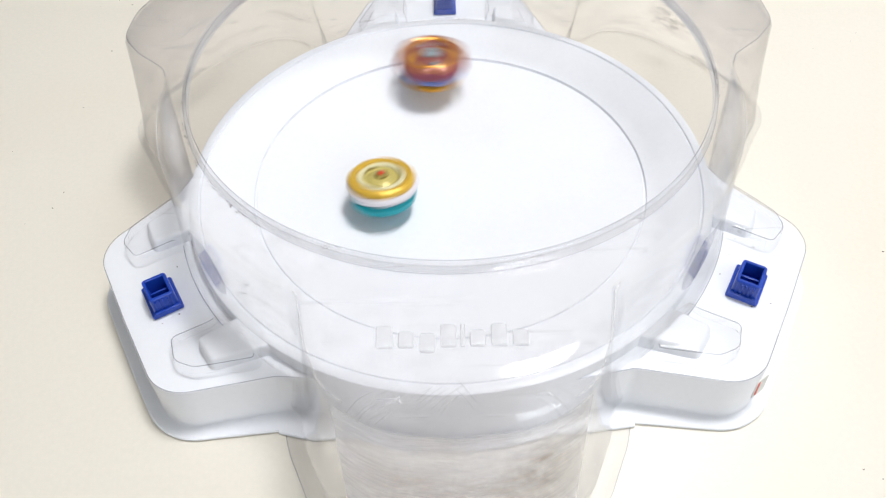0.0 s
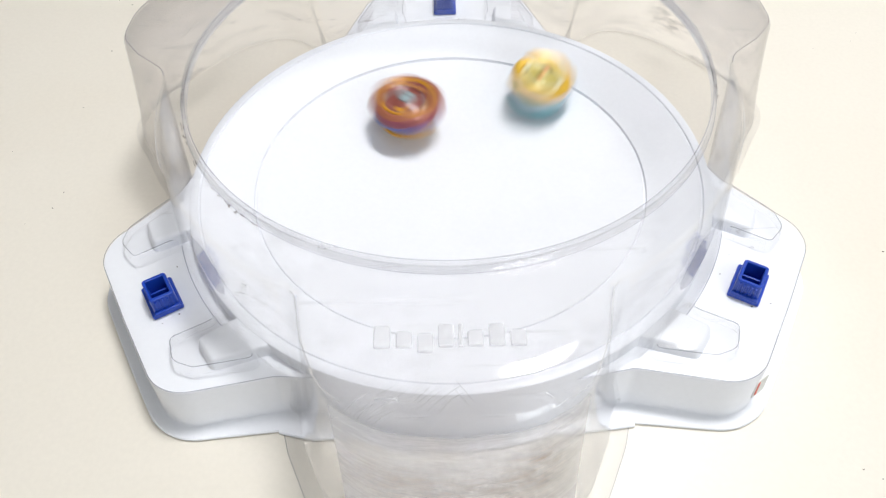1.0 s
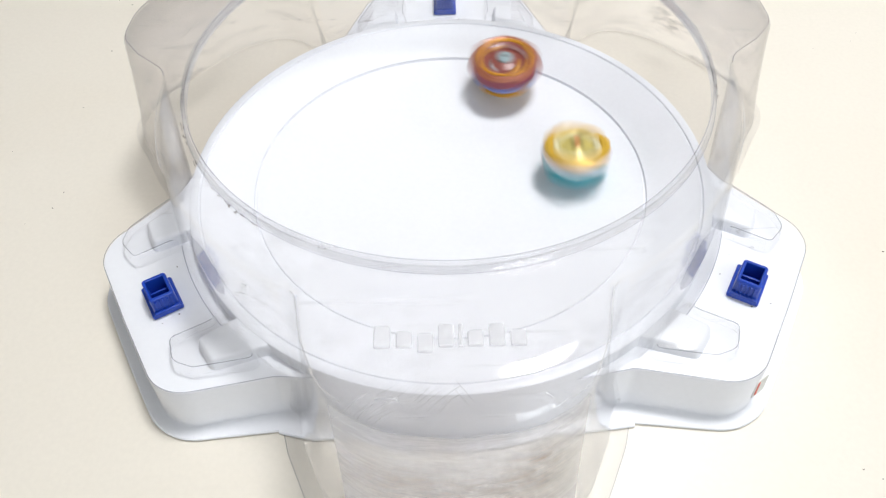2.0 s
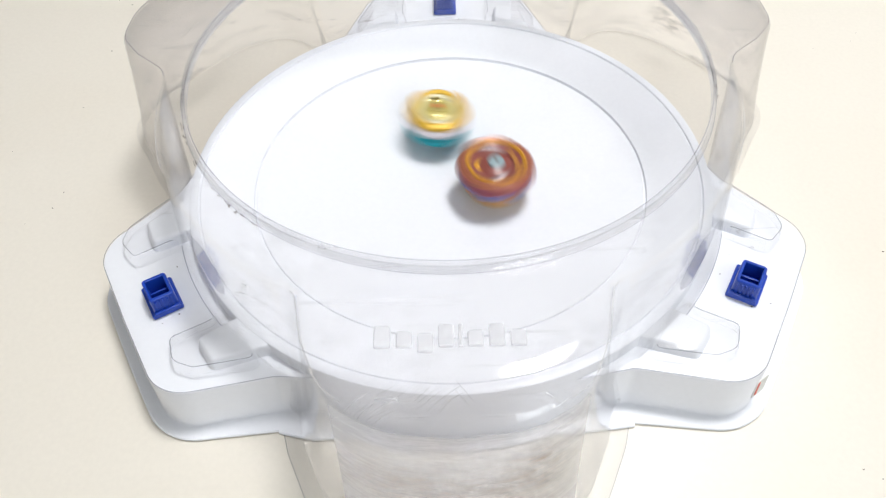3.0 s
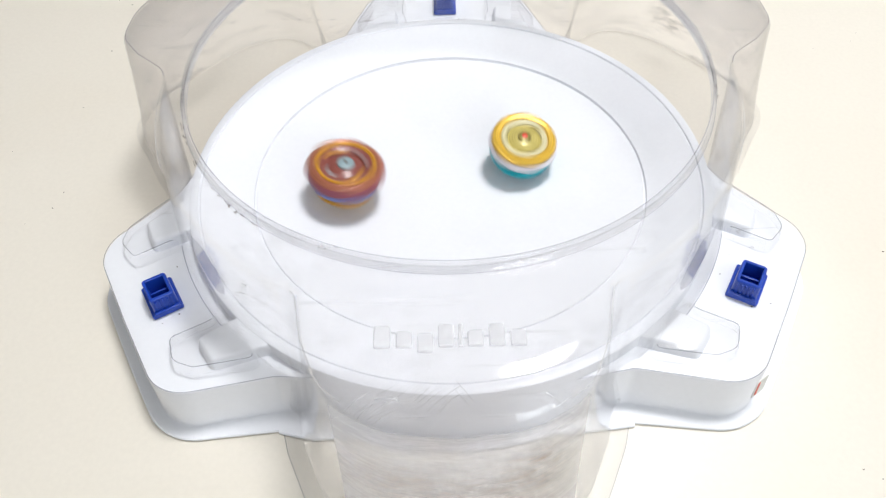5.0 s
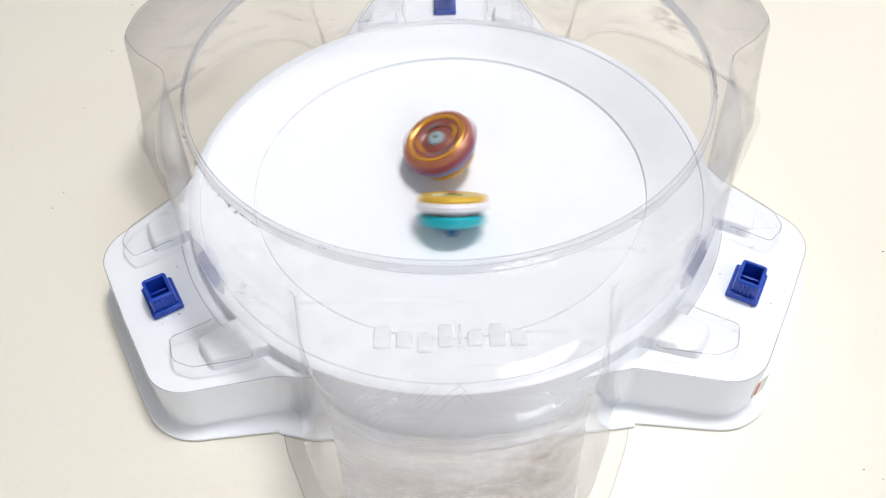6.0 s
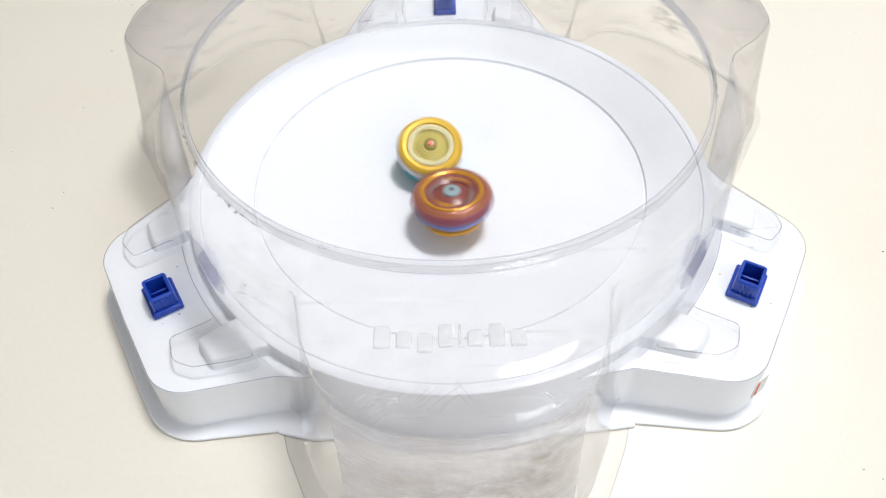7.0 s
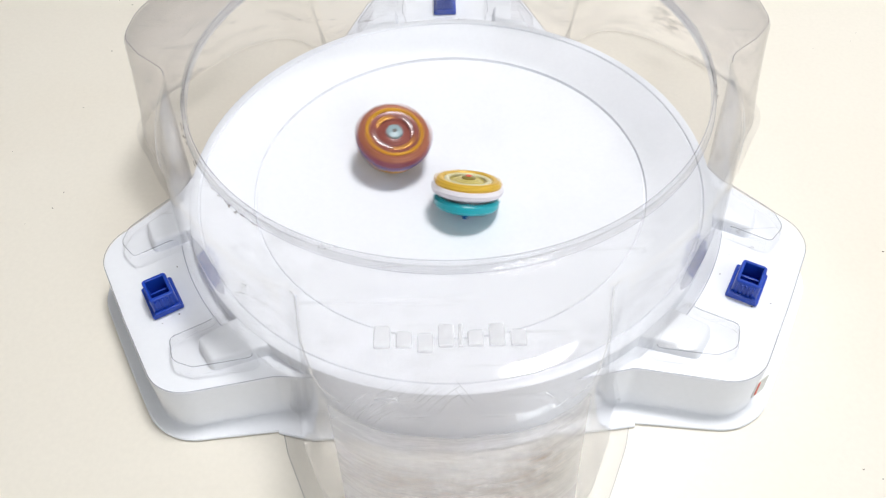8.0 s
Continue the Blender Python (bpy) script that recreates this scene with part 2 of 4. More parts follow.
def box(sx, sy, sz, at=(0, 0, 0), bevel=0.0, taper=1.0, bm=None):
    """A bevelled box standing on z = at[2]; taper shrinks its top."""
    tmp = bmesh.new()
    bmesh.ops.create_cube(tmp, size=1)
    for v in tmp.verts:
        k = taper if v.co.z > 0 else 1.0
        v.co = Vector((v.co.x * sx * k, v.co.y * sy * k, (v.co.z + 0.5) * sz))
    if bevel:
        bmesh.ops.bevel(tmp, geom=list(tmp.edges), offset=bevel, segments=2, profile=0.5, affect="EDGES")
    bmesh.ops.translate(tmp, verts=tmp.verts, vec=at)
    if bm is None:
        return tmp
    me = bpy.data.meshes.new("tmp")
    tmp.to_mesh(me)
    tmp.free()
    bm.from_mesh(me)
    bpy.data.meshes.remove(me)
    return bm


def loft(rings, closed=False, cap_first=False, cap_last=False):
    """A skin over rings of equally many points; closed joins the last ring to the first."""
    bm = bmesh.new()
    vs = [[bm.verts.new(q) for q in ring] for ring in rings]
    pairs = list(zip(vs, vs[1:])) + ([(vs[-1], vs[0])] if closed else [])
    for a, b in pairs:
        n = len(a)
        for i in range(n):
            bm.faces.new((a[i], a[(i + 1) % n], b[(i + 1) % n], b[i]))
    if cap_first:
        bm.faces.new(vs[0])
    if cap_last:
        bm.faces.new(vs[-1])
    return bm


def strip(rings):
    """A skin over open rows of equally many points."""
    bm = bmesh.new()
    vs = [[bm.verts.new(q) for q in ring] for ring in rings]
    for a, b in zip(vs, vs[1:]):
        for i in range(len(a) - 1):
            bm.faces.new((a[i], a[i + 1], b[i + 1], b[i]))
    return bm


def lathe(profile, n=96, wave=None, closed=True):
    """Turns a profile of (r, z) about z; wave(angle) scales the radius. Points with r = 0 are kept as tiny rings."""
    rings = []
    for r, z in profile:
        r = max(r, 1e-5)
        rings.append([(r * (wave(a) if wave else 1) * math.cos(a), r * (wave(a) if wave else 1) * math.sin(a), z)
                      for a in (2 * math.pi * i / n for i in range(n))])
    bm = loft(rings, closed=closed)
    return bm


def bead(path, r, n=6):
    """A thin round edge along a chain of places."""
    rings = []
    for i, q in enumerate(path):
        d = (Vector(path[min(i + 1, len(path) - 1)]) - Vector(path[max(i - 1, 0)])).normalized()
        u = d.cross(Vector((0, 0, 1))).normalized()
        w = u.cross(d)
        rings.append([Vector(q) + u * (r * math.cos(t)) + w * (r * math.sin(t)) for t in (2 * math.pi * j / n for j in range(n))])
    return loft(rings, cap_first=True, cap_last=True)


def rounded(points, n=7):
    """An open or closed chain of (x, y, radius): corners with a radius are turned into arcs."""
    out = []
    k = len(points)
    for i, (x, y, r) in enumerate(points):
        q = Vector((x, y))
        if r <= 0:
            out.append(q)
            continue
        a, c = Vector(points[i - 1][:2]), Vector(points[(i + 1) % k][:2])
        u, w = (a - q).normalized(), (c - q).normalized()
        half = u.angle(w) / 2
        d = min(r / math.tan(half), (a - q).length * 0.49, (c - q).length * 0.49)
        rad = d * math.tan(half)
        mid = q + (u + w).normalized() * (rad / math.sin(half))
        s, e = q + u * d - mid, q + w * d - mid
        turn = s.angle_signed(e)
        for j in range(n + 1):
            ang = -turn * j / n
            out.append(mid + Vector((s.x * math.cos(ang) - s.y * math.sin(ang), s.x * math.sin(ang) + s.y * math.cos(ang))))
    return out


def normals2(pts):
    """Outward normals of a closed chain that runs anticlockwise."""
    res = []
    for i in range(len(pts)):
        d = (pts[(i + 1) % len(pts)] - pts[i - 1])
        d = d.normalized() if d.length > 1e-9 else Vector((1, 0))
        res.append(Vector((d.y, -d.x)))
    return res


def turned(q, deg):
    a = radians(deg)
    return Vector((q[0] * math.cos(a) - q[1] * math.sin(a), q[0] * math.sin(a) + q[1] * math.cos(a)))


# ---- heights and radii of the arena, in metres ----
EDGE_R, EDGE_Z = 0.1707, 0.047      # outer edge of the dish
RING_R, RING_Z = 0.130, 0.0382      # groove in the dish
DECK_Z = 0.0382                     # top of the three arms
LOBES = (210, 330, 90)


def dish(r):
    """Height of the dish at radius r."""
    if r < RING_R:
        return 0.038 - 0.012 * (1 - (r / RING_R) ** 2)
    return 0.038 + (min(r, 0.1645) - RING_R) / 0.0345 * 0.0085


# ---- room ----
def build_room():
    top = tagged(new("table"), "cream laminate table with a smooth top and steel legs", "table")
    part("tabletop", box(2.0, 1.3, 0.03, (0, 0.1, -0.03), 0.004), CREAM, top)
    for x in (-0.93, 0.93):
        for y in (-0.48, 0.68):
            part("leg", box(0.045, 0.045, 0.72, (x, y, -0.75), 0.004), LEGMETAL, top)
    floor = part("floor", box(6, 5.6, 0.1, (0, 0, -0.85)), FLOORING)
    tagged(floor, "grey vinyl floor under the table", "floor", kind="structure")
    ceil = part("ceiling", box(6, 5.6, 0.1, (0, 0, 2.4)), WALLPAINT)
    tagged(ceil, "plain pale painted ceiling", "ceiling", kind="structure")
    for nm, sx, sy, x, y in (("wall_north", 6, 0.1, 0, 2.75), ("wall_west", 0.1, 5.4, -2.95, 0), ("wall_east", 0.1, 5.4, 2.95, 0)):
        tagged(part(nm, box(sx, sy, 3.15, (x, y, -0.75)), WALLPAINT), "plain pale painted wall", "wall", kind="structure")
    # the south wall, with an unseen opening added for the fill lamp, to one side of the camera
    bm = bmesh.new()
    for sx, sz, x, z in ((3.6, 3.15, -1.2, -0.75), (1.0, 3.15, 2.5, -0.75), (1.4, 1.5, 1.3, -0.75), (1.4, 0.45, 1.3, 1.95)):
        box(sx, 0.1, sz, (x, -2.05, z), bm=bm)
    tagged(part("wall_south", bm, WALLPAINT), "plain pale painted wall with an opening added for fill light", "wall", kind="structure")
    fill_surround = tagged(new("fill_opening"), "white frame round an unseen opening added for fill light", "window", kind="structure")
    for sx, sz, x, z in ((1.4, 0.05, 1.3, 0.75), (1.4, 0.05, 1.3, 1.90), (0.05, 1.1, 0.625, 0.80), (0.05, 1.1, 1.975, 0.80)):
        part("fill_opening_frame", box(sx, 0.06, sz, (x, -2.06, z), 0.004), WHITE, fill_surround)
    lamp = tagged(new("ceiling_lamp"), "white rectangular ceiling panel lamp, switched on", "lamp")
    lamp.matrix_world = pose(0.5, 0.30, 2.4)
    part("frame", box(0.54, 0.50, 0.05, (0, 0, -0.05), 0.006), WHITE, lamp)
    part("diffuser", box(0.46, 0.42, 0.01, (0, 0, -0.064), 0.003), LAMPGLOW, lamp)


build_room()


# ---- white base ----
def base_outline(corner=0.03):
    """The base seen from above, anticlockwise: the dish's edge with three arms."""
    pts = []
    for lobe in (90, 210, 330):
        for a in range(-90, -32, 4):
            q = turned((EDGE_R + 0.0006, 0), lobe + 0 + a + 0) if a > -88 else None
            if q is not None and a < -34:
                pts.append((q.x, q.y, 0))
        reach = {210: -0.0012, 330: 0.0012, 90: 0.0}[lobe]
        arm = [(0.1615, -0.0825, 0.012), (0.2232, -0.0612, 0.026), (0.2240, 0, 0), (0.2232, 0.0612, 0.026), (0.1615, 0.0825, 0.012)]
        for x, y, r in arm:
            q = turned((x + (reach if x > 0.2 else 0), y), lobe)
            pts.append((q.x, q.y, r))
    return pts


def build_base():
    base = tagged(new("arena_base"), "white moulded plastic top arena with a round dish and three arms", "arena")
    # the dish with its two shallow grooves
    prof = [(0.0, dish(0))] + [(r, dish(r)) for r in [0.002 + i * 0.128 / 24 for i in range(24)]]
    prof += [(0.1289, dish(0.1289)), (0.1294, 0.0368), (0.1302, 0.0368), (0.1307, 0.0388)]
    prof += [(r, dish(r) + 0.0006) for r in (0.134, 0.142, 0.15, 0.158, 0.1632)]
    prof += [(0.1637, 0.0458), (0.1645, 0.0457), (0.1651, 0.0470), (0.1690, 0.0472), (0.1704, 0.0466), (0.1708, 0.0455), (0.1712, 0.0375),
             (0.168, 0.0375), (0.165, 0.036), (0.13, 0.030), (0.06, 0.018), (0.0, 0.016)]
    part("dish", lathe(prof, 160, closed=False), WHITE, base, "white round dish with fine grooves", smooth=28)
    chain = rounded(base_outline(), 10)
    nor = normals2(chain)

    def ring(off, z, flare=0.0):
        """flare: how much further the foot flange reaches in the corners beside the arms."""
        row = []
        for q, m in zip(chain, nor):
            away = min(abs((math.degrees(math.atan2(q.y, q.x)) - lobe + 180) % 360 - 180) for lobe in LOBES)
            more = flare * min(1, max(0, (away - 24) / 6)) * min(1, max(0, (41 - away) / 8))
            row.append((q.x + m.x * off + q.normalized().x * more, q.y + m.y * off + q.normalized().y * more, z))
        return row
    inner = [(0.168 * q.normalized().x, 0.168 * q.normalized().y, DECK_Z) for q in chain]
    rings = [inner, ring(-0.0022, DECK_Z), ring(-0.0008, DECK_Z - 0.0005), ring(0.0, DECK_Z - 0.0022), ring(0.0009, 0.0048), ring(0.0016, 0.0034),
             ring(0.0026, 0.0029), ring(0.0090, 0.0026, 0.0115), ring(0.0097, 0.0019, 0.0115), ring(0.0095, 0.0006, 0.0115),
             [(0.165 * q.normalized().x, 0.165 * q.normalized().y, 0.0003) for q in chain], [(0.165 * q.normalized().x, 0.165 * q.normalized().y, DECK_Z - 0.003) for q in chain]]
    part("skirt", loft(rings, closed=True), WHITE, base, "white arms, side wall and foot flange", smooth=35)
    edge = ring(-0.0006, DECK_Z + 0.0001)
    part("deck_edge", bead(edge + edge[:1], 0.00022), EDGE, base, "fine grey line round the arms")
    # raised blocks on both sides of each clip, level with the dish's edge
    for lobe in LOBES:
        for side in (-1, 1):
            block = [(0.1605, 0.0385, 0.0), (0.1905, 0.0400, 0.004), (0.1890, 0.0600, 0.004), (0.1490, 0.0690, 0.0)]
            ch = [turned((q.x, side * q.y), lobe) for q in rounded(block, 4)]
            if side < 0:
                ch.reverse()
            mm = normals2(ch)
            rows = [[(q.x + v.x * off, q.y + v.y * off, DECK_Z + z) for q, v in zip(ch, mm)] for off, z in ((0.0018, -0.001), (0.0006, 0.0012), (-0.0004, 0.0062), (-0.0012, 0.0074), (-0.0026, 0.0080))]
            part("raised_block", loft(rows, cap_first=True, cap_last=True), WHITE, base, smooth=50)
    # small printed label on the side of one arm
    lab = part("side_label", box(0.010, 0.0006, 0.016), PAPER, base, "small white label with red print")
    at = turned((0.2262, -0.0478), 330)
    lab.matrix_world = pose(at.x, at.y, 0.012, -4, 0, 35)
    bar = part("print", box(0.0016, 0.0004, 0.012, (-0.003, -0.0004, 0.002)), REDINK, lab)
    return base


build_base()


# ---- blue locking clips on the arms ----
def build_clip():
    clip = tagged(new("locking_clip"), "blue plastic locking clip, hollow, standing on a white arm", "clip", "clips on the arms")
    part("foot_plate", box(0.0185, 0.0250, 0.0030, (0, 0.0016, 0), 0.0010), BLUE, clip)
    for side in (-1, 1):
        part("shoulder", box(0.0160, 0.0026, 0.0022, (0, side * 0.0100, 0.0028), 0.0007, 0.95), BLUE, clip)
    # a hollow post with chamfered corners and thick walls

    def outline(hx, hy, r, z):
        return [(q.x, q.y, z) for q in rounded([(hx, -hy, r), (hx, hy, r), (-hx, hy, r), (-hx, -hy, r)], 3)]
    post = [outline(0.0074, 0.0092, 0.0018, 0.0028), outline(0.0071, 0.0088, 0.0018, 0.0140), outline(0.0066, 0.0083, 0.0016, 0.0146),
            outline(0.0055, 0.0070, 0.0006, 0.0146), outline(0.0052, 0.0067, 0.0005, 0.0142), outline(0.0049, 0.0064, 0.0005, 0.0031)]
    part("socket", loft(post, cap_last=True), BLUE, clip, smooth=35)
    part("crossbar", box(0.0100, 0.0013, 0.0072, (0, 0.0002, 0.0030), 0.0003), BLUE, clip)
    for side in (-1, 1):
        for i in range(5):
            part("rib", box(0.0011, 0.0016, 0.0098, (-0.0046 + i * 0.0023, side * 0.0091, 0.0030), 0.0003, 0.95), BLUE, clip)
    return clip


first = build_clip()
first.matrix_world = pose(*turned((0.1978, 0.0), 210), DECK_Z + 0.0001, 0, 0, 30)
CLIPS = [first]
CLIPS.append(copy_thing(first, pose(*turned((0.1992, 0.0), 330), DECK_Z + 0.0001, 0, 0, -30)))
CLIPS.append(copy_thing(first, pose(*turned((0.2000, 0.0), 90), DECK_Z + 0.0001, 0, 0, 0)))


# ---- clear cover ----
LIP_R, LIP_Z = 0.1496, 0.1340
COLLAR_R, COLLAR_Z = 0.1522, 0.1268      # foot of the upright collar under the rim
WALL_TOP_R, WALL_FOOT_R = 0.1705, 0.1778
POCKET_DECK = [(0.1502, 0.0810, 0.0), (0.1580, 0.0738, 0.008), (0.1830, 0.0692, 0.040), (0.2085, 0.0590, 0.030), (0.2235, 0.032, 0.045), (0.2268, 0, 0)]
POCKET_FOOT = [(0.160, 0.079, 0.0), (0.176, 0.080, 0.010), (0.249, 0.079, 0.030), (0.267, 0.045, 0.050), (0.2705, 0, 0)]
POCKET_FOOT_FRONT = [(0.1600, 0.0905, 0.0), (0.1760, 0.0860, 0.012), (0.2060, 0.0720, 0.030), (0.2330, 0.045, 0.045), (0.2400, 0, 0)]
POCKETS = (270, 30, 150)
POCKET_TURN = {270: 270, 30: 39, 150: 141}     # the rear feet sit a little askew
FOOT_WIDE = {270: 1.0, 30: 1.055, 150: 1.055}


def resample(chain, n):
    """n + 1 points at even steps along a chain."""
    acc = [0.0]
    for a, b in zip(chain, chain[1:]):
        acc.append(acc[-1] + (b - a).length)
    res, j = [], 0
    for i in range(n + 1):
        s = acc[-1] * i / n
        while j < len(chain) - 2 and acc[j + 1] < s:
            j += 1
        f = (s - acc[j]) / max(acc[j + 1] - acc[j], 1e-9)
        res.append(chain[j].lerp(chain[j + 1], min(max(f, 0), 1)))
    return res


def half_chain(points, n):
    """From the pocket's near corner to its middle, then mirrored: 2 n + 1 points, anticlockwise about the arena."""
    h = resample(rounded(points, 8), n)
    neg = [Vector((q.x, -q.y)) for q in h]
    return neg + [Vector((q.x, q.y)) for q in reversed(h[:-1])]


def smooth_step(a, b, x):
    u = min(1, max(0, (x - a) / (b - a)))
    return u * u * (3 - 2 * u)


def cover_stations():
    """Per station round the cover: plan points of the fold and of the foot, the foot's height, the pocket it lies in (or None), how far it is from the pocket's middle."""
    n, arc = 36, 40
    deck = half_chain(POCKET_DECK, n)
    st = []
    order = sorted(POCKETS)
    for k, ax in enumerate(order):
        foot = half_chain(POCKET_FOOT_FRONT if ax == 270 else POCKET_FOOT, n)
        for i, (d, f) in enumerate(zip(deck, foot)):
            u = abs(i - n) / n
            near_arm = (i < n) == (ax == 30)
            askew = (POCKET_TURN[ax] - ax) * (1 - smooth_step(0.50 if near_arm else 0.80, 1.0, u))
            st.append((turned(d, ax), turned((f.x, f.y * FOOT_WIDE[ax]), ax + askew), 0.0012, ax, u))
        nxt = order[(k + 1) % 3] + (360 if k == 2 else 0)
        half = math.degrees(math.atan2(POCKET_DECK[0][1], POCKET_DECK[0][0]))
        a0, a1 = ax + half, nxt - half
        for j in range(1, arc):
            a = a0 + (a1 - a0) * j / arc
            off = abs(a - (a0 + a1) / 2)
            # beside the arm the wall runs on down to the table
            k2 = smooth_step(25.0, 28.5, off)
            st.append((turned((WALL_TOP_R, 0), a), turned((WALL_FOOT_R + 0.0035 * k2, 0), a), (DECK_Z + 0.0008) * (1 - k2) + 0.0032 * k2, None, 1.0))
    return st


def facing_stations():
    """Adds to each station how squarely the outline faces outwards there: 1 at a pocket's end and round the wall, small along its sides."""
    st = cover_stations()
    nor = normals2([s[0] for s in st])
    face = [max(0.3, m.dot(s[0].normalized())) for m, s in zip(nor, st)]
    n = len(st)
    return [(*s, sum(face[(i + k) % n] for k in range(-3, 4)) / 7) for i, s in enumerate(st)]


STATIONS = facing_stations()


def fold(station):
    """Reach of the deck from the collar to the fold, breadth and height of the fold's curve, and the height at which the wall begins."""
    reach = station[0].length - COLLAR_R
    k = smooth_step(0.02, 0.05, reach)
    broad, high = (0.0120 + 0.0220 * k) * station[5] ** 1.3, (0.0120 + 0.0025 * k) * (0.35 + 0.65 * station[5])
    return reach, broad, high, COLLAR_Z - 0.05 * (reach - broad) - high


def deck_height(x, y):
    """Height of the cover's upper side over a place inside its outline."""
    q = Vector((x, y))
    s = max(STATIONS, key=lambda c: c[0].normalized().dot(q.normalized()))
    reach, broad, high, low = fold(s)
    d = q.length - COLLAR_R
    if d < reach - broad:
        return COLLAR_Z - 0.05 * d
    u = min(1, (d - reach + broad) / broad)
    return low + high * math.sqrt(1 - u * u)


def cone_point(a, z, out=0.0):
    """A place on the round wall between the pockets, at a degrees and height z."""
    top = fold((Vector((WALL_TOP_R, 0)), None, None, None, None, 1.0))[3]
    r = WALL_TOP_R + (WALL_FOOT_R - WALL_TOP_R) * (top - z) / (top - DECK_Z) + out
    return (*turned((r, 0), a), z)


def build_shell(cover):
    """The moulded shell in one piece: collar, deck, folds and walls, with dulled rear pockets and a grimy front wall."""
    rings = [[(*(s[0].normalized() * 0.1516), LIP_Z - 0.0030) for s in STATIONS], [(*(s[0].normalized() * 0.1519), COLLAR_Z + 0.0015) for s in STATIONS],
             [(*(s[0].normalized() * COLLAR_R), COLLAR_Z) for s in STATIONS]]
    for u in (0.03, 0.2, 0.4, 0.6, 0.8, 0.95):
        row = []
        for s in STATIONS:
            reach, broad, high, low = fold(s)
            d = (reach - broad) * u
            row.append((*(s[0].normalized() * (COLLAR_R + d)), COLLAR_Z - 0.05 * d))
        rings.append(row)
    for t in (6, 14, 24, 36, 48, 60, 72, 82, 90):
        row = []
        for s in STATIONS:
            reach, broad, high, low = fold(s)
            row.append((*(s[0].normalized() * (COLLAR_R + reach - broad + broad * math.sin(radians(t)))), low + high * math.cos(radians(t))))
        rings.append(row)
    walls = (0.05, 0.13, 0.25, 0.4, 0.55, 0.7, 0.83, 0.93, 1.0)
    for k in walls:
        row = []
        for s in STATIONS:
            low = fold(s)[3]
            # leaves the fold upright, then flares towards the foot
            q = s[0].lerp(s[1], k * (0.75 + 0.25 * k))
            row.append((q.x, q.y, low + (s[2] - low) * k))
        rings.append(row)
    n = len(STATIONS)
    bm = loft(rings)
    bm.faces.ensure_lookup_table()
    first_wall = len(rings) - len(walls) - 1
    for i, f in enumerate(bm.faces):
        row, s = i // n, STATIONS[i % n]
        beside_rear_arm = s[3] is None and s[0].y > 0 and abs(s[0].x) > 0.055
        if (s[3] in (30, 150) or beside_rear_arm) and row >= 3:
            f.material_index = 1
        elif s[3] == 270 and s[4] < 0.50 and row >= first_wall:
            f.material_index = 2
    shell = part("shell", bm, CLEAR, cover, "clear moulded shell, dull and grimy at the pockets", smooth=75)
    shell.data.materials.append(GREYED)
    shell.data.materials.append(DIRTY)
    thick = shell.modifiers.new("thickness", "SOLIDIFY")
    thick.thickness, thick.offset = 0.0009, -1.0
    # fine lines along the folds: grey on the rear pockets' arm sides, painted white highlights on the front pocket's
    # sides and round the rear of the wall

    def fold_line(ids, t):
        line = []
        for i in ids:
            reach, broad, high, low = fold(STATIONS[i])
            out = COLLAR_R + reach - broad + broad * math.sin(radians(t)) + 0.0002
            line.append((*(STATIONS[i][0].normalized() * out), low + high * math.cos(radians(t)) + 0.0002))
        return line
    pocket = {ax: [i for i, s in enumerate(STATIONS) if s[3] == ax] for ax in POCKETS}
    for ids in (pocket[30][1:44], pocket[150][29:-1]):
        part("fold_edge", bead(fold_line(ids, 62), 0.00028), EDGE, shell, "fine grey fold line")
    for ids in (pocket[270][2:22], pocket[270][-22:-2]):
        part("fold_edge", bead(fold_line(ids, 66), 0.00036), SCUFF_AND_GLINT, shell, "fine white highlight painted along a fold")
    last, first_rear = pocket[150][-1], pocket[30][0]
    for ids in (range(last, last + 17), range(first_rear - 17, first_rear)):
        part("fold_edge", bead(fold_line([i % len(STATIONS) for i in ids], 74), 0.00030), SCUFF_AND_GLINT, shell, "fine white highlight painted along a fold")
    # thin flange round the foot of each pocket
    norf = normals2([s[1] for s in STATIONS])
    for ax in POCKETS:
        ids = [i for i, s in enumerate(STATIONS) if s[3] == ax]
        # the rear pockets carry it on the side of the arms alone
        ids = {270: ids, 30: ids[:38], 150: ids[35:]}[ax]
        wide = 0.0098 if ax == 270 else 0.0050
        rows = []
        for off, z in ((0.0, 0.0030), (0.0006, 0.0016), (0.0025, 0.0012), (wide, 0.0012)):
            rows.append([(STATIONS[i][1].x + norf[i].x * off, STATIONS[i][1].y + norf[i].y * off, z) for i in ids])
        fl = part("foot_flange", strip(rows), CLEAR_FOOT, cover, "thin clear foot flange", smooth=60)
        thick = fl.modifiers.new("thickness", "SOLIDIFY")
        thick.thickness, thick.offset = 0.0007, 0.0
        if ax == 270:
            part("flange_edge", bead(rows[-1], 0.00014), EDGE, fl, "fine grey edge")


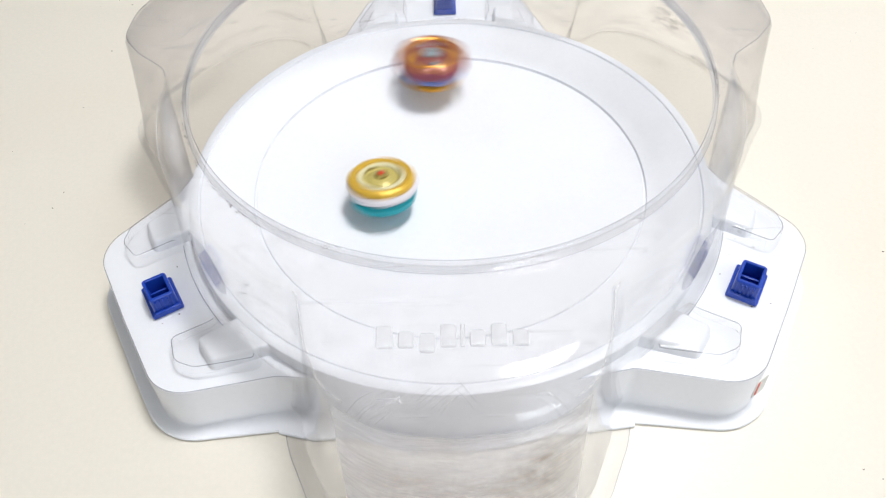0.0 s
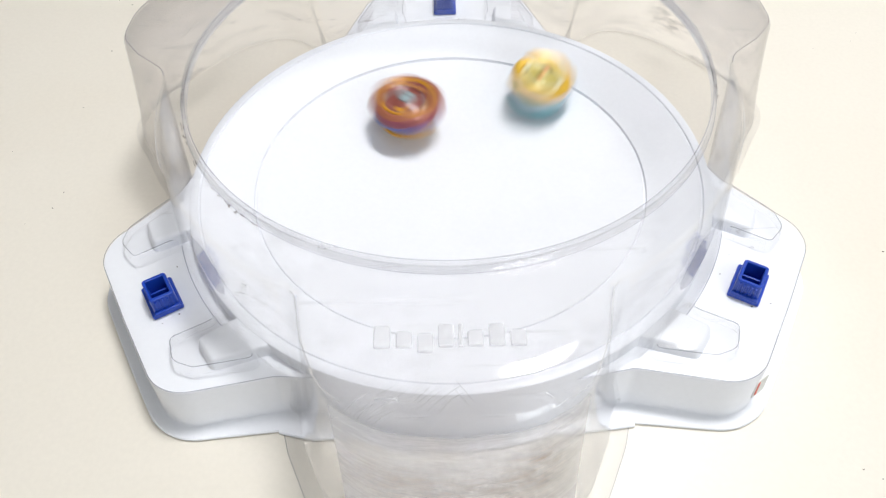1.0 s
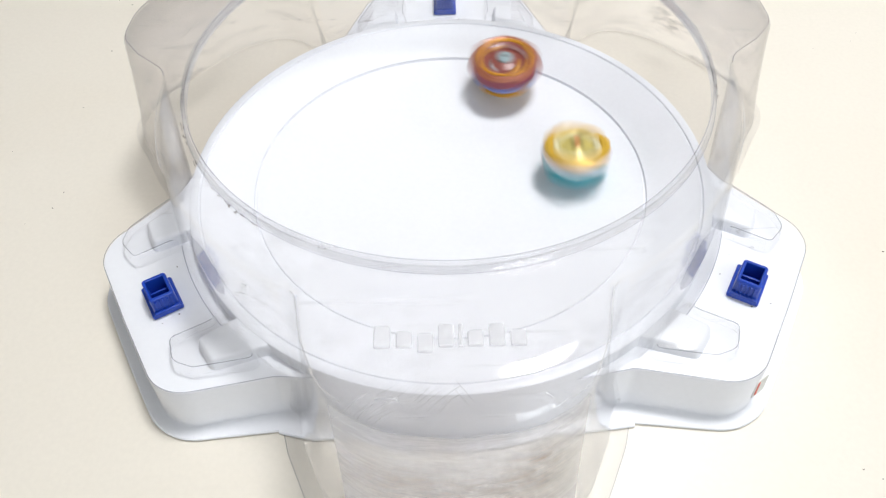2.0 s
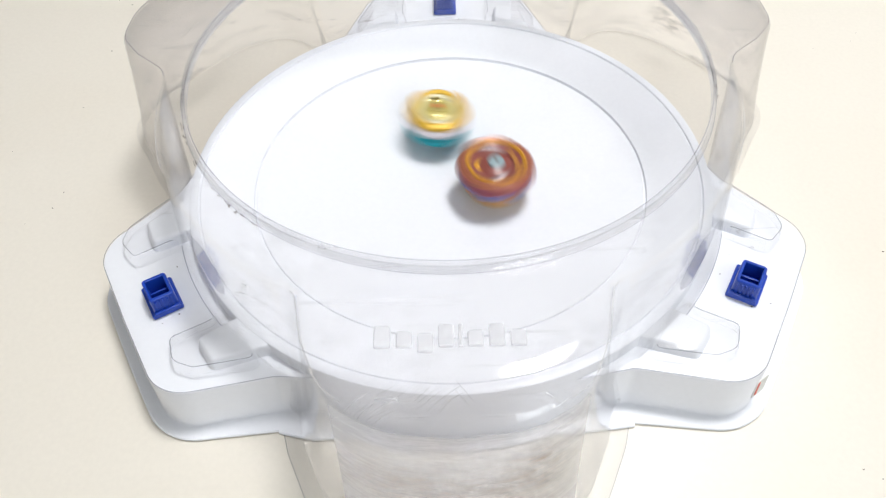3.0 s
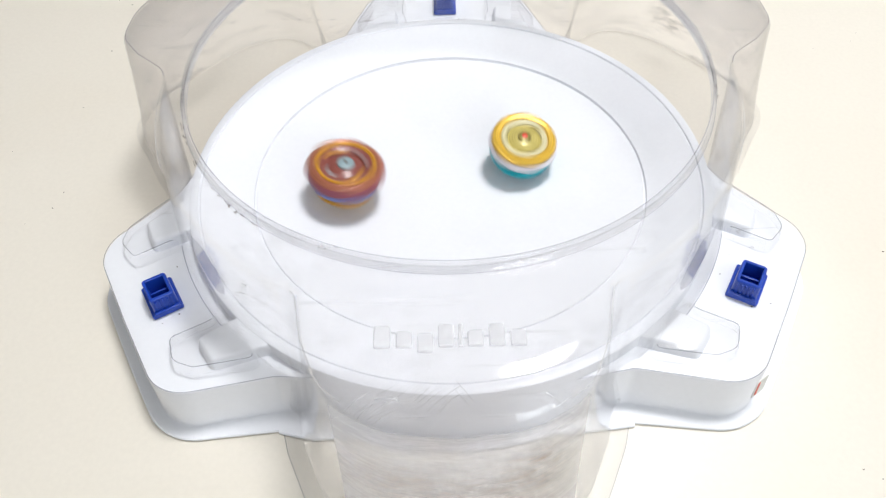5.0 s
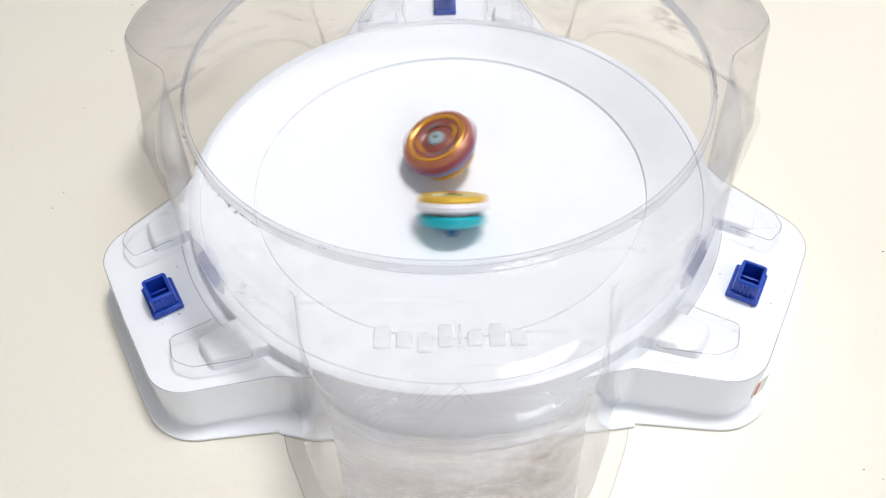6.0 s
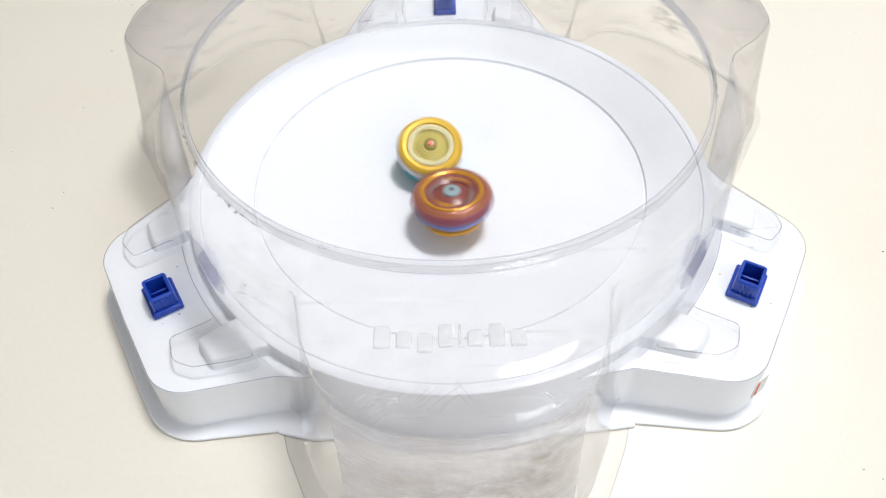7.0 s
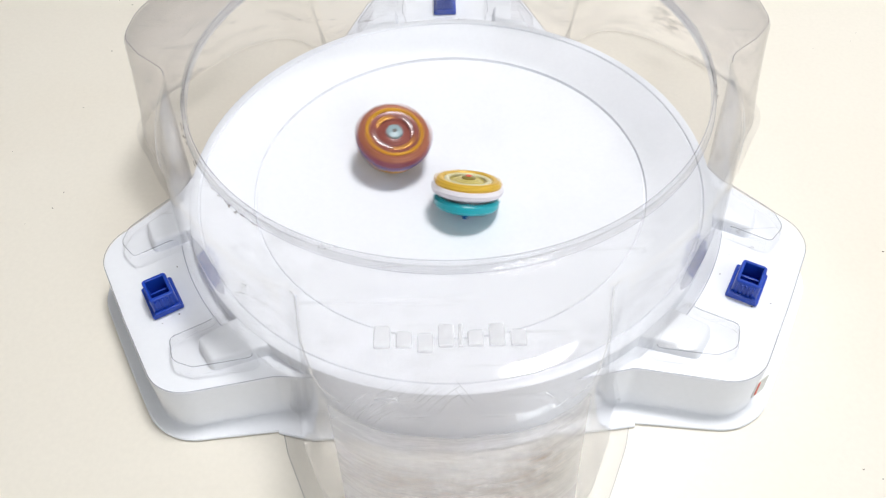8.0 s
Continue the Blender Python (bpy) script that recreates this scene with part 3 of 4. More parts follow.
def build_ears(cover):
    """Boxy clear ears over the raised blocks; grey beads draw the dark refraction lines on their edges, and on the
    wall's edge round each clip.
    """
    for lobe in LOBES:
        for side in (-1, 1):
            ear = [(0.1720, 0.0300, 0.004), (0.1800, 0.0335, 0.006), (0.2040, 0.0328, 0.005), (0.2078, 0.0500, 0.010), (0.1990, 0.0605, 0.008), (0.1830, 0.0665, 0.006), (0.1660, 0.0725, 0.003), (0.1660, 0.0400, 0.002)]
            chain = [turned((q.x, side * q.y), lobe) for q in rounded(ear, 5)]
            if side < 0:
                chain.reverse()
            m = normals2(chain)
            rings = [[(q.x + v.x * off, q.y + v.y * off, DECK_Z + z) for q, v in zip(chain, m)] for off, z in
                     ((0.0012, 0.0004), (0.0002, 0.0010), (-0.0008, 0.0088), (-0.0014, 0.0098), (-0.0028, 0.0103))]
            edge = [q for q in rings[3] if 0.1790 < math.hypot(q[0], q[1])]
            ear_bm = loft(rings, cap_last=True)
            bmesh.ops.delete(ear_bm, geom=[f for f in ear_bm.faces if all(math.hypot(v.co.x, v.co.y) < 0.1770 for v in f.verts)], context="FACES")
            ob = part("ear", ear_bm, CLEAR_EAR, cover, "clear boxy ear beside a clip", smooth=50)
            # the chain may break where the ear joins the wall: begin at the break
            cut = max(range(len(edge)), key=lambda i: (Vector(edge[i]) - Vector(edge[i - 1])).length)
            part("ear_edge", bead(edge[cut:] + edge[:cut], 0.00024), EDGE, ob, "fine grey edge")
        line = [cone_point(lobe - 11.5 + i * 23 / 24, DECK_Z + 0.0009, 0.0006) for i in range(25)]
        part("wall_edge", bead(line, 0.00026), EDGE, cover, "fine grey lower edge")


def build_patches(cover):
    """Two lavender patches with ragged outlines beside the clips: refraction in the wall, put into colour."""
    rnd = random.Random(3)
    for lobe, side, rise in ((210, 1, 0.006), (330, -1, 0.001)):
        bm = bmesh.new()
        rows = []
        for i in range(9):
            u = i / 8
            mid = 8.6 + 6.2 * u
            half = (1.3 + 2.6 * math.sin(math.pi * min(1, u * 0.9 + 0.12)) ** 0.8) * (1 if u < 0.9 else 0.8)
            z = 0.0995 + rise - 0.0275 * u
            lo, hi = mid - half * 1.15 + rnd.uniform(-0.35, 0.35), mid + half * 1.15 + rnd.uniform(-0.35, 0.35)
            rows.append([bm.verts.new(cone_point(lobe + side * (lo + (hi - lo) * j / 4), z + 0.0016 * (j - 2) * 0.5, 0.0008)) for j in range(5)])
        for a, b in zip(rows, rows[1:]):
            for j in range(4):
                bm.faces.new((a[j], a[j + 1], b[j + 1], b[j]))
        part("refraction_patch", bm, PATCH, cover, "ragged lavender patch painted for refraction in the wall", smooth=60)


def build_marks(cover):
    """Plain raised pads, in place of the moulded mark on the front pocket's deck."""
    spots = ((-0.0308, 0.0074, 0.0110, 0), (-0.0213, 0.0070, 0.0080, 0), (-0.0120, 0.0068, 0.0096, -0.0026), (-0.0030, 0.0070, 0.0112, 0), (0.0034, 0.0022, 0.0112, 0),
             (0.0098, 0.0070, 0.0080, 0), (0.0191, 0.0070, 0.0112, 0), (0.0284, 0.0070, 0.0080, 0))
    for x, w, h, drop in spots:
        def outline(hx, hy, r, z):
            return [(q.x, q.y, z) for q in rounded([(hx, -hy, r), (hx, hy, r), (-hx, hy, r), (-hx, -hy, r)], 4)]
        hx, hy = w / 2, h / 2
        r = min(hx, hy) * 0.35
        rows = [outline(hx, hy, r, -0.0006), outline(hx - 0.0001, hy - 0.0001, r, 0.0005), outline(hx - 0.0006, hy - 0.0006, r * 0.9, 0.0010)]
        bm = loft(rows, cap_first=True, cap_last=True)
        mark = part("raised_mark", bm, MARK, cover, "plain raised pad in clear plastic")
        y = -0.1905 + hy + drop
        mark.matrix_basis = pose(x - 0.0010, y, deck_height(x, y) + 0.0004, 3.0, 0, 0)


def build_cover():
    cover = tagged(new("clear_cover"), "clear scuffed plastic arena cover with three bulging pockets", "cover")
    build_shell(cover)
    rim = lathe([(LIP_R, LIP_Z - 0.0058), (LIP_R - 0.0001, LIP_Z - 0.0008), (LIP_R + 0.0006, LIP_Z), (0.1512, LIP_Z), (0.1519, LIP_Z - 0.0007), (0.1524, LIP_Z - 0.0062), (0.1518, LIP_Z - 0.0068), (0.1506, LIP_Z - 0.0066)], 160)
    part("rim", rim, CLEAR_LIP, cover, "thick clear upright rim")
    for r, z in ((LIP_R + 0.0003, LIP_Z - 0.0002), (0.1526, LIP_Z - 0.0068)):
        line = [(*turned((r, 0), 360 * i / 160), z) for i in range(161)]
        part("rim_edge", bead(line, 0.00017), EDGE, cover, "fine grey edge of the rim")
    build_ears(cover)
    build_patches(cover)
    build_marks(cover)
    # hair-fine white scratches on the front pocket's deck and rubbed strokes over its fold
    rnd = random.Random(5)
    bm = bmesh.new()
    for i in range(78):
        if i < 44:
            x, y, ang, size = rnd.uniform(-0.075, 0.045), -rnd.uniform(0.150, 0.178), rnd.gauss(-35, 30), rnd.uniform(0.001, 0.005)
        elif i < 60:
            x, y, ang, size = rnd.uniform(-0.030, 0.004), -rnd.uniform(0.208, 0.217), rnd.choice((30, 36, 28, -40)) + rnd.gauss(0, 5), rnd.uniform(0.006, 0.014)
        else:
            x = rnd.choice((-1, -1, 1)) * rnd.uniform(0.030, 0.055)
            y, ang, size = -0.222 + abs(x) * 0.2 + rnd.uniform(-0.004, 0.002), math.copysign(20, -x) + rnd.gauss(0, 5), rnd.uniform(0.008, 0.016)
        w0 = rnd.uniform(0.00005, 0.00010) if i < 44 else rnd.uniform(0.00012, 0.00034)
        bend = rnd.gauss(0, 0.06) * size
        rows = []
        for k in range(6):
            u = k / 5 - 0.5
            d = turned((size * u, bend * (1 - 4 * u * u)), ang)
            w = turned((0, w0 * (1 - 3.4 * u * u)), ang)
            rows.append([bm.verts.new((x + d.x + sg * w.x, y + d.y + sg * w.y, deck_height(x + d.x, y + d.y) + 0.0003)) for sg in (-1, 1)])
        for a, b in zip(rows, rows[1:]):
            bm.faces.new((a[0], a[1], b[1], b[0]))
    # rubbed strokes on the round wall either side of the front pocket
    for i in range(110):
        a0 = rnd.choice((rnd.gauss(232, 5), rnd.gauss(232, 6), rnd.gauss(308, 5)))
        if not 222 < a0 < 240 and not 301 < a0 < 318:
            continue
        z0, size, rise = rnd.uniform(0.062, 0.108), rnd.uniform(1.0, 4.5), rnd.gauss(0.0, 0.004)
        wid = rnd.uniform(0.00008, 0.00030)
        rows = []
        for k in range(6):
            u = k / 5 - 0.5
            rows.append([bm.verts.new(cone_point(a0 + size * u, z0 + rise * u * 2 + sg * wid * (1 - 3.4 * u * u), 0.0004)) for sg in (-1, 1)])
        for a, b in zip(rows, rows[1:]):
            bm.faces.new((a[0], a[1], b[1], b[0]))
    tagged(part("scratch_haze", bm, SCUFF_AND_GLINT, cover, "hair-fine white scratches and rubbed strokes"), kind="stuff")
    # dark grime caught along the rim
    for a0, a1, n in ((-14, 38, 90), (176, 232, 60)):
        bm = bmesh.new()
        for i in range(n):
            a = rnd.uniform(a0, a1)
            q = turned((0.1532 + rnd.uniform(-0.0006, 0.0008), 0), a)
            z = deck_height(q.x, q.y) + 0.0001
            box(0.00035, rnd.uniform(0.0004, 0.0018), 0.0003, (0, 0, 0), bm=bm)
            bm.verts.ensure_lookup_table()
            for v in bm.verts[-8:]:
                p2 = turned((v.co.x, v.co.y), a)
                v.co = Vector((p2.x + q.x, p2.y + q.y, v.co.z + z))
        tagged(part("grime", bm, SPECK, cover, "dark grime along the rim"), kind="stuff")
    return cover


COVER = build_cover()


# ---- grit ----
def build_grit():
    rnd = random.Random(11)
    bm = bmesh.new()
    for i in range(150):
        x, y = rnd.uniform(-0.5, 0.5), rnd.uniform(-0.3, 0.5)
        if math.hypot(x, y) < 0.285:
            continue
        k = rnd.uniform(0.0002, 0.0007) * (1.6 if rnd.random() < 0.08 else 1)
        box(k * rnd.uniform(1, 2.4), k, k * 0.6, (x, y, 0.0001), bm=bm)
    tagged(part("grit", bm, SPECK), "scattered dark grit on the cream table", "grit", kind="stuff")
    bm = bmesh.new()
    for lobe in LOBES:
        for i in range(5):
            q = turned((rnd.uniform(0.180, 0.218), rnd.uniform(-0.028, 0.028)), lobe)
            k = rnd.uniform(0.0003, 0.0006)
            box(k * 1.5, k, k * 0.6, (q.x, q.y, DECK_Z + 0.0001), bm=bm)
    tagged(part("grit", bm, SPECK), "scattered dark grit on the white arms", "grit", kind="stuff")


build_grit()


# ---- spinning tops ----
SIZE = [1.0]     # girth of the top being built
TALL = [1.18]


def ring_part(name, prof, mat, top, label="", lobes=0, depth=0.0, phase=0.0):
    wave = (lambda a: 1 + depth * math.cos(lobes * a + phase)) if lobes else None
    return part(name, lathe([(r * SIZE[0], z * TALL[0]) for r, z in prof], 72, wave), mat, top, label, smooth=35)


def build_gold_top():
    top = tagged(new("gold_spinning_top"), "gold, pearl white and teal plastic spinning top, spinning", "spinning top")
    ring_part("tip", [(0.0, 0.0), (0.0012, 0.0002), (0.0022, 0.0022), (0.0048, 0.0052), (0.0060, 0.0080), (0.0, 0.0080)], NAVYTIP, top, "dark blue tip")
    ring_part("driver_disc", [(0.004, 0.0052), (0.012, 0.0056), (0.0190, 0.0072), (0.0208, 0.0090), (0.0211, 0.0120), (0.0196, 0.0134), (0.004, 0.0134)], TEAL, top, "teal disc", 3, 0.012)
    ring_part("neck", [(0.004, 0.0128), (0.0175, 0.0128), (0.0178, 0.0150), (0.004, 0.0150)], STEEL, top, "grey metal core disc")
    ring_part("middle_ring", [(0.006, 0.0148), (0.0195, 0.0148), (0.0222, 0.0162), (0.0228, 0.0184), (0.0216, 0.0204), (0.006, 0.0206)], PEARL, top, "pearl white ring", 6, 0.035, 0.5)
    ring_part("top_ring", [(0.0150, 0.0200), (0.0208, 0.0200), (0.0213, 0.0216), (0.0205, 0.0232), (0.0186, 0.0240), (0.0162, 0.0236), (0.0150, 0.0222)], GOLD, top, "gold outer ring", 6, 0.03, 0.2)
    ring_part("pale_ring", [(0.0112, 0.0216), (0.0154, 0.0218), (0.0152, 0.0232), (0.0138, 0.0236), (0.0118, 0.0230)], PALEGOLD, top, "pale clear yellow ring", 4, 0.03)
    ring_part("face", [(0.0, 0.0205), (0.0160, 0.0205), (0.0158, 0.0222), (0.0125, 0.0226), (0.0100, 0.0216), (0.0075, 0.0228), (0.0050, 0.0236), (0.0, 0.0238)], OLIVE, top, "olive yellow face")
    for k in range(3):
        blade = part("blade", box(0.0030, 0.0085, 0.0012, (0.0126, 0, 0.0222 * TALL[0]), 0.0004), DULLGOLD, top, "dark olive blade")
        blade.matrix_basis = pose(0, 0, 0, 0, 0, 120 * k + 15)
        lug = part("lug", box(0.0040, 0.0090, 0.0022, (0.0200, 0, 0.0216 * TALL[0]), 0.0007), GOLD, top)
        lug.matrix_basis = pose(0, 0, 0, 0, 0, 120 * k + 70)
    ring_part("hub", [(0.0, 0.0232), (0.0044, 0.0234), (0.0042, 0.0246), (0.0032, 0.0250), (0.0, 0.0250)], DULLGOLD, top, "dark hub")
    ring_part("centre_dot", [(0.0, 0.0246), (0.0021, 0.0248), (0.0018, 0.0255), (0.0, 0.0256)], REDDOT, top, "red centre")
    return top


def build_red_top():
    top = tagged(new("red_spinning_top"), "maroon and amber plastic spinning top with a violet ring, spinning", "spinning top")
    ring_part("tip", [(0.0, 0.0), (0.0020, 0.0003), (0.0034, 0.0022), (0.0056, 0.0050), (0.0070, 0.0075), (0.0, 0.0075)], STEEL, top, "grey tip")
    ring_part("driver_disc", [(0.004, 0.0058), (0.0145, 0.0062), (0.0188, 0.0072), (0.0193, 0.0090), (0.0178, 0.0100), (0.004, 0.0100)], AMBER, top, "amber disc", 4, 0.012)
    ring_part("middle_ring", [(0.006, 0.0098), (0.0185, 0.0112), (0.0220, 0.0130), (0.0230, 0.0152), (0.0216, 0.0164), (0.006, 0.0164)], VIOLET, top, "violet blue ring", 5, 0.03)
    ring_part("outer_ring", [(0.0140, 0.0158), (0.0224, 0.0158), (0.0240, 0.0172), (0.0243, 0.0190), (0.0232, 0.0212), (0.0205, 0.0222), (0.0140, 0.0220)], CRIMSON, top, "crimson outer ring", 6, 0.04, 0.4)
    ring_part("shoulder_ring", [(0.0184, 0.0215), (0.0228, 0.0204), (0.0233, 0.0210), (0.0219, 0.0225), (0.0200, 0.0231), (0.0184, 0.0227)], COPPER, top, "copper orange ring", 6, 0.04, 0.4)
    ring_part("gold_ring", [(0.0160, 0.0216), (0.0186, 0.0218), (0.0185, 0.0231), (0.0176, 0.0235), (0.0163, 0.0229)], AMBER, top, "amber gold ring", 6, 0.02, 1.0)
    ring_part("face", [(0.0, 0.0195), (0.0165, 0.0195), (0.0165, 0.0224), (0.0140, 0.0222), (0.0105, 0.0206), (0.0080, 0.0214), (0.0055, 0.0222), (0.0, 0.0224)], MAROON, top, "maroon hollow face")
    for k in range(4):
        blade = part("blade", box(0.0034, 0.0080, 0.0014, (0.0130, 0, 0.0212 * TALL[0]), 0.0004), STEEL if k % 2 else AMBER, top, "metallic blade")
        blade.matrix_basis = pose(0, 0, 0, 0, 0, 90 * k + 10)
        lug = part("lug", box(0.0042, 0.0085, 0.0026, (0.0220, 0, 0.0196 * TALL[0]), 0.0008), MAROON, top)
        lug.matrix_basis = pose(0, 0, 0, 0, 0, 90 * k + 50)
    ring_part("hub", [(0.0, 0.0218), (0.0054, 0.0220), (0.0050, 0.0232), (0.0036, 0.0236), (0.0, 0.0236)], AQUA, top, "pale aqua hub")
    ring_part("centre_dot", [(0.0, 0.0232), (0.0012, 0.0234), (0.0011, 0.0240), (0.0, 0.0240)], SPECK, top, "dark centre")
    return top


SIZE[0] = 1.03
GOLD_TOP = build_gold_top()
SIZE[0], TALL[0] = 1.07, 1.34
RED_TOP = build_red_top()


# ---- the course of the tops: seconds, place of the tip in millimetres, lean to the east and to the south in degrees ----
def spin_rows(rows, turn):
    """A row for every thirtieth of a second: the tip runs over the dish along rows, and the top turns about its axis."""
    res = []
    n = len(rows)
    for f in range(241):
        t = f / 30
        i = max(k for k in range(n) if rows[k][0] <= t + 1e-6)
        i = min(i, n - 2)
        a, b = rows[i], rows[i + 1]
        p0, p3 = rows[max(i - 1, 0)], rows[min(i + 2, n - 1)]
        h = b[0] - a[0]
        u = (t - a[0]) / h
        v = []
        for c in range(1, 5):
            m0 = (b[c] - p0[c]) / max(b[0] - p0[0], 1e-6) * h
            m1 = (p3[c] - a[c]) / max(p3[0] - a[0], 1e-6) * h
            v.append((2 * u**3 - 3 * u**2 + 1) * a[c] + (u**3 - 2 * u**2 + u) * m0 + (-2 * u**3 + 3 * u**2) * b[c] + (u**3 - u**2) * m1)
        x, y = (v[0] - 1.3) / 1000, (v[1] + 2.5) / 1000
        axis = Vector((math.tan(radians(v[2])), -math.tan(radians(v[3])), 1)).normalized()
        lean = Vector((0, 0, 1)).rotation_difference(axis).to_matrix().to_4x4()
        z = dish(math.hypot(x, y)) + 0.0002
        res.append((t, Matrix.Translation((x, y, z)) @ lean @ pose(0, 0, 0, 0, 0, turn * f)))
    return res


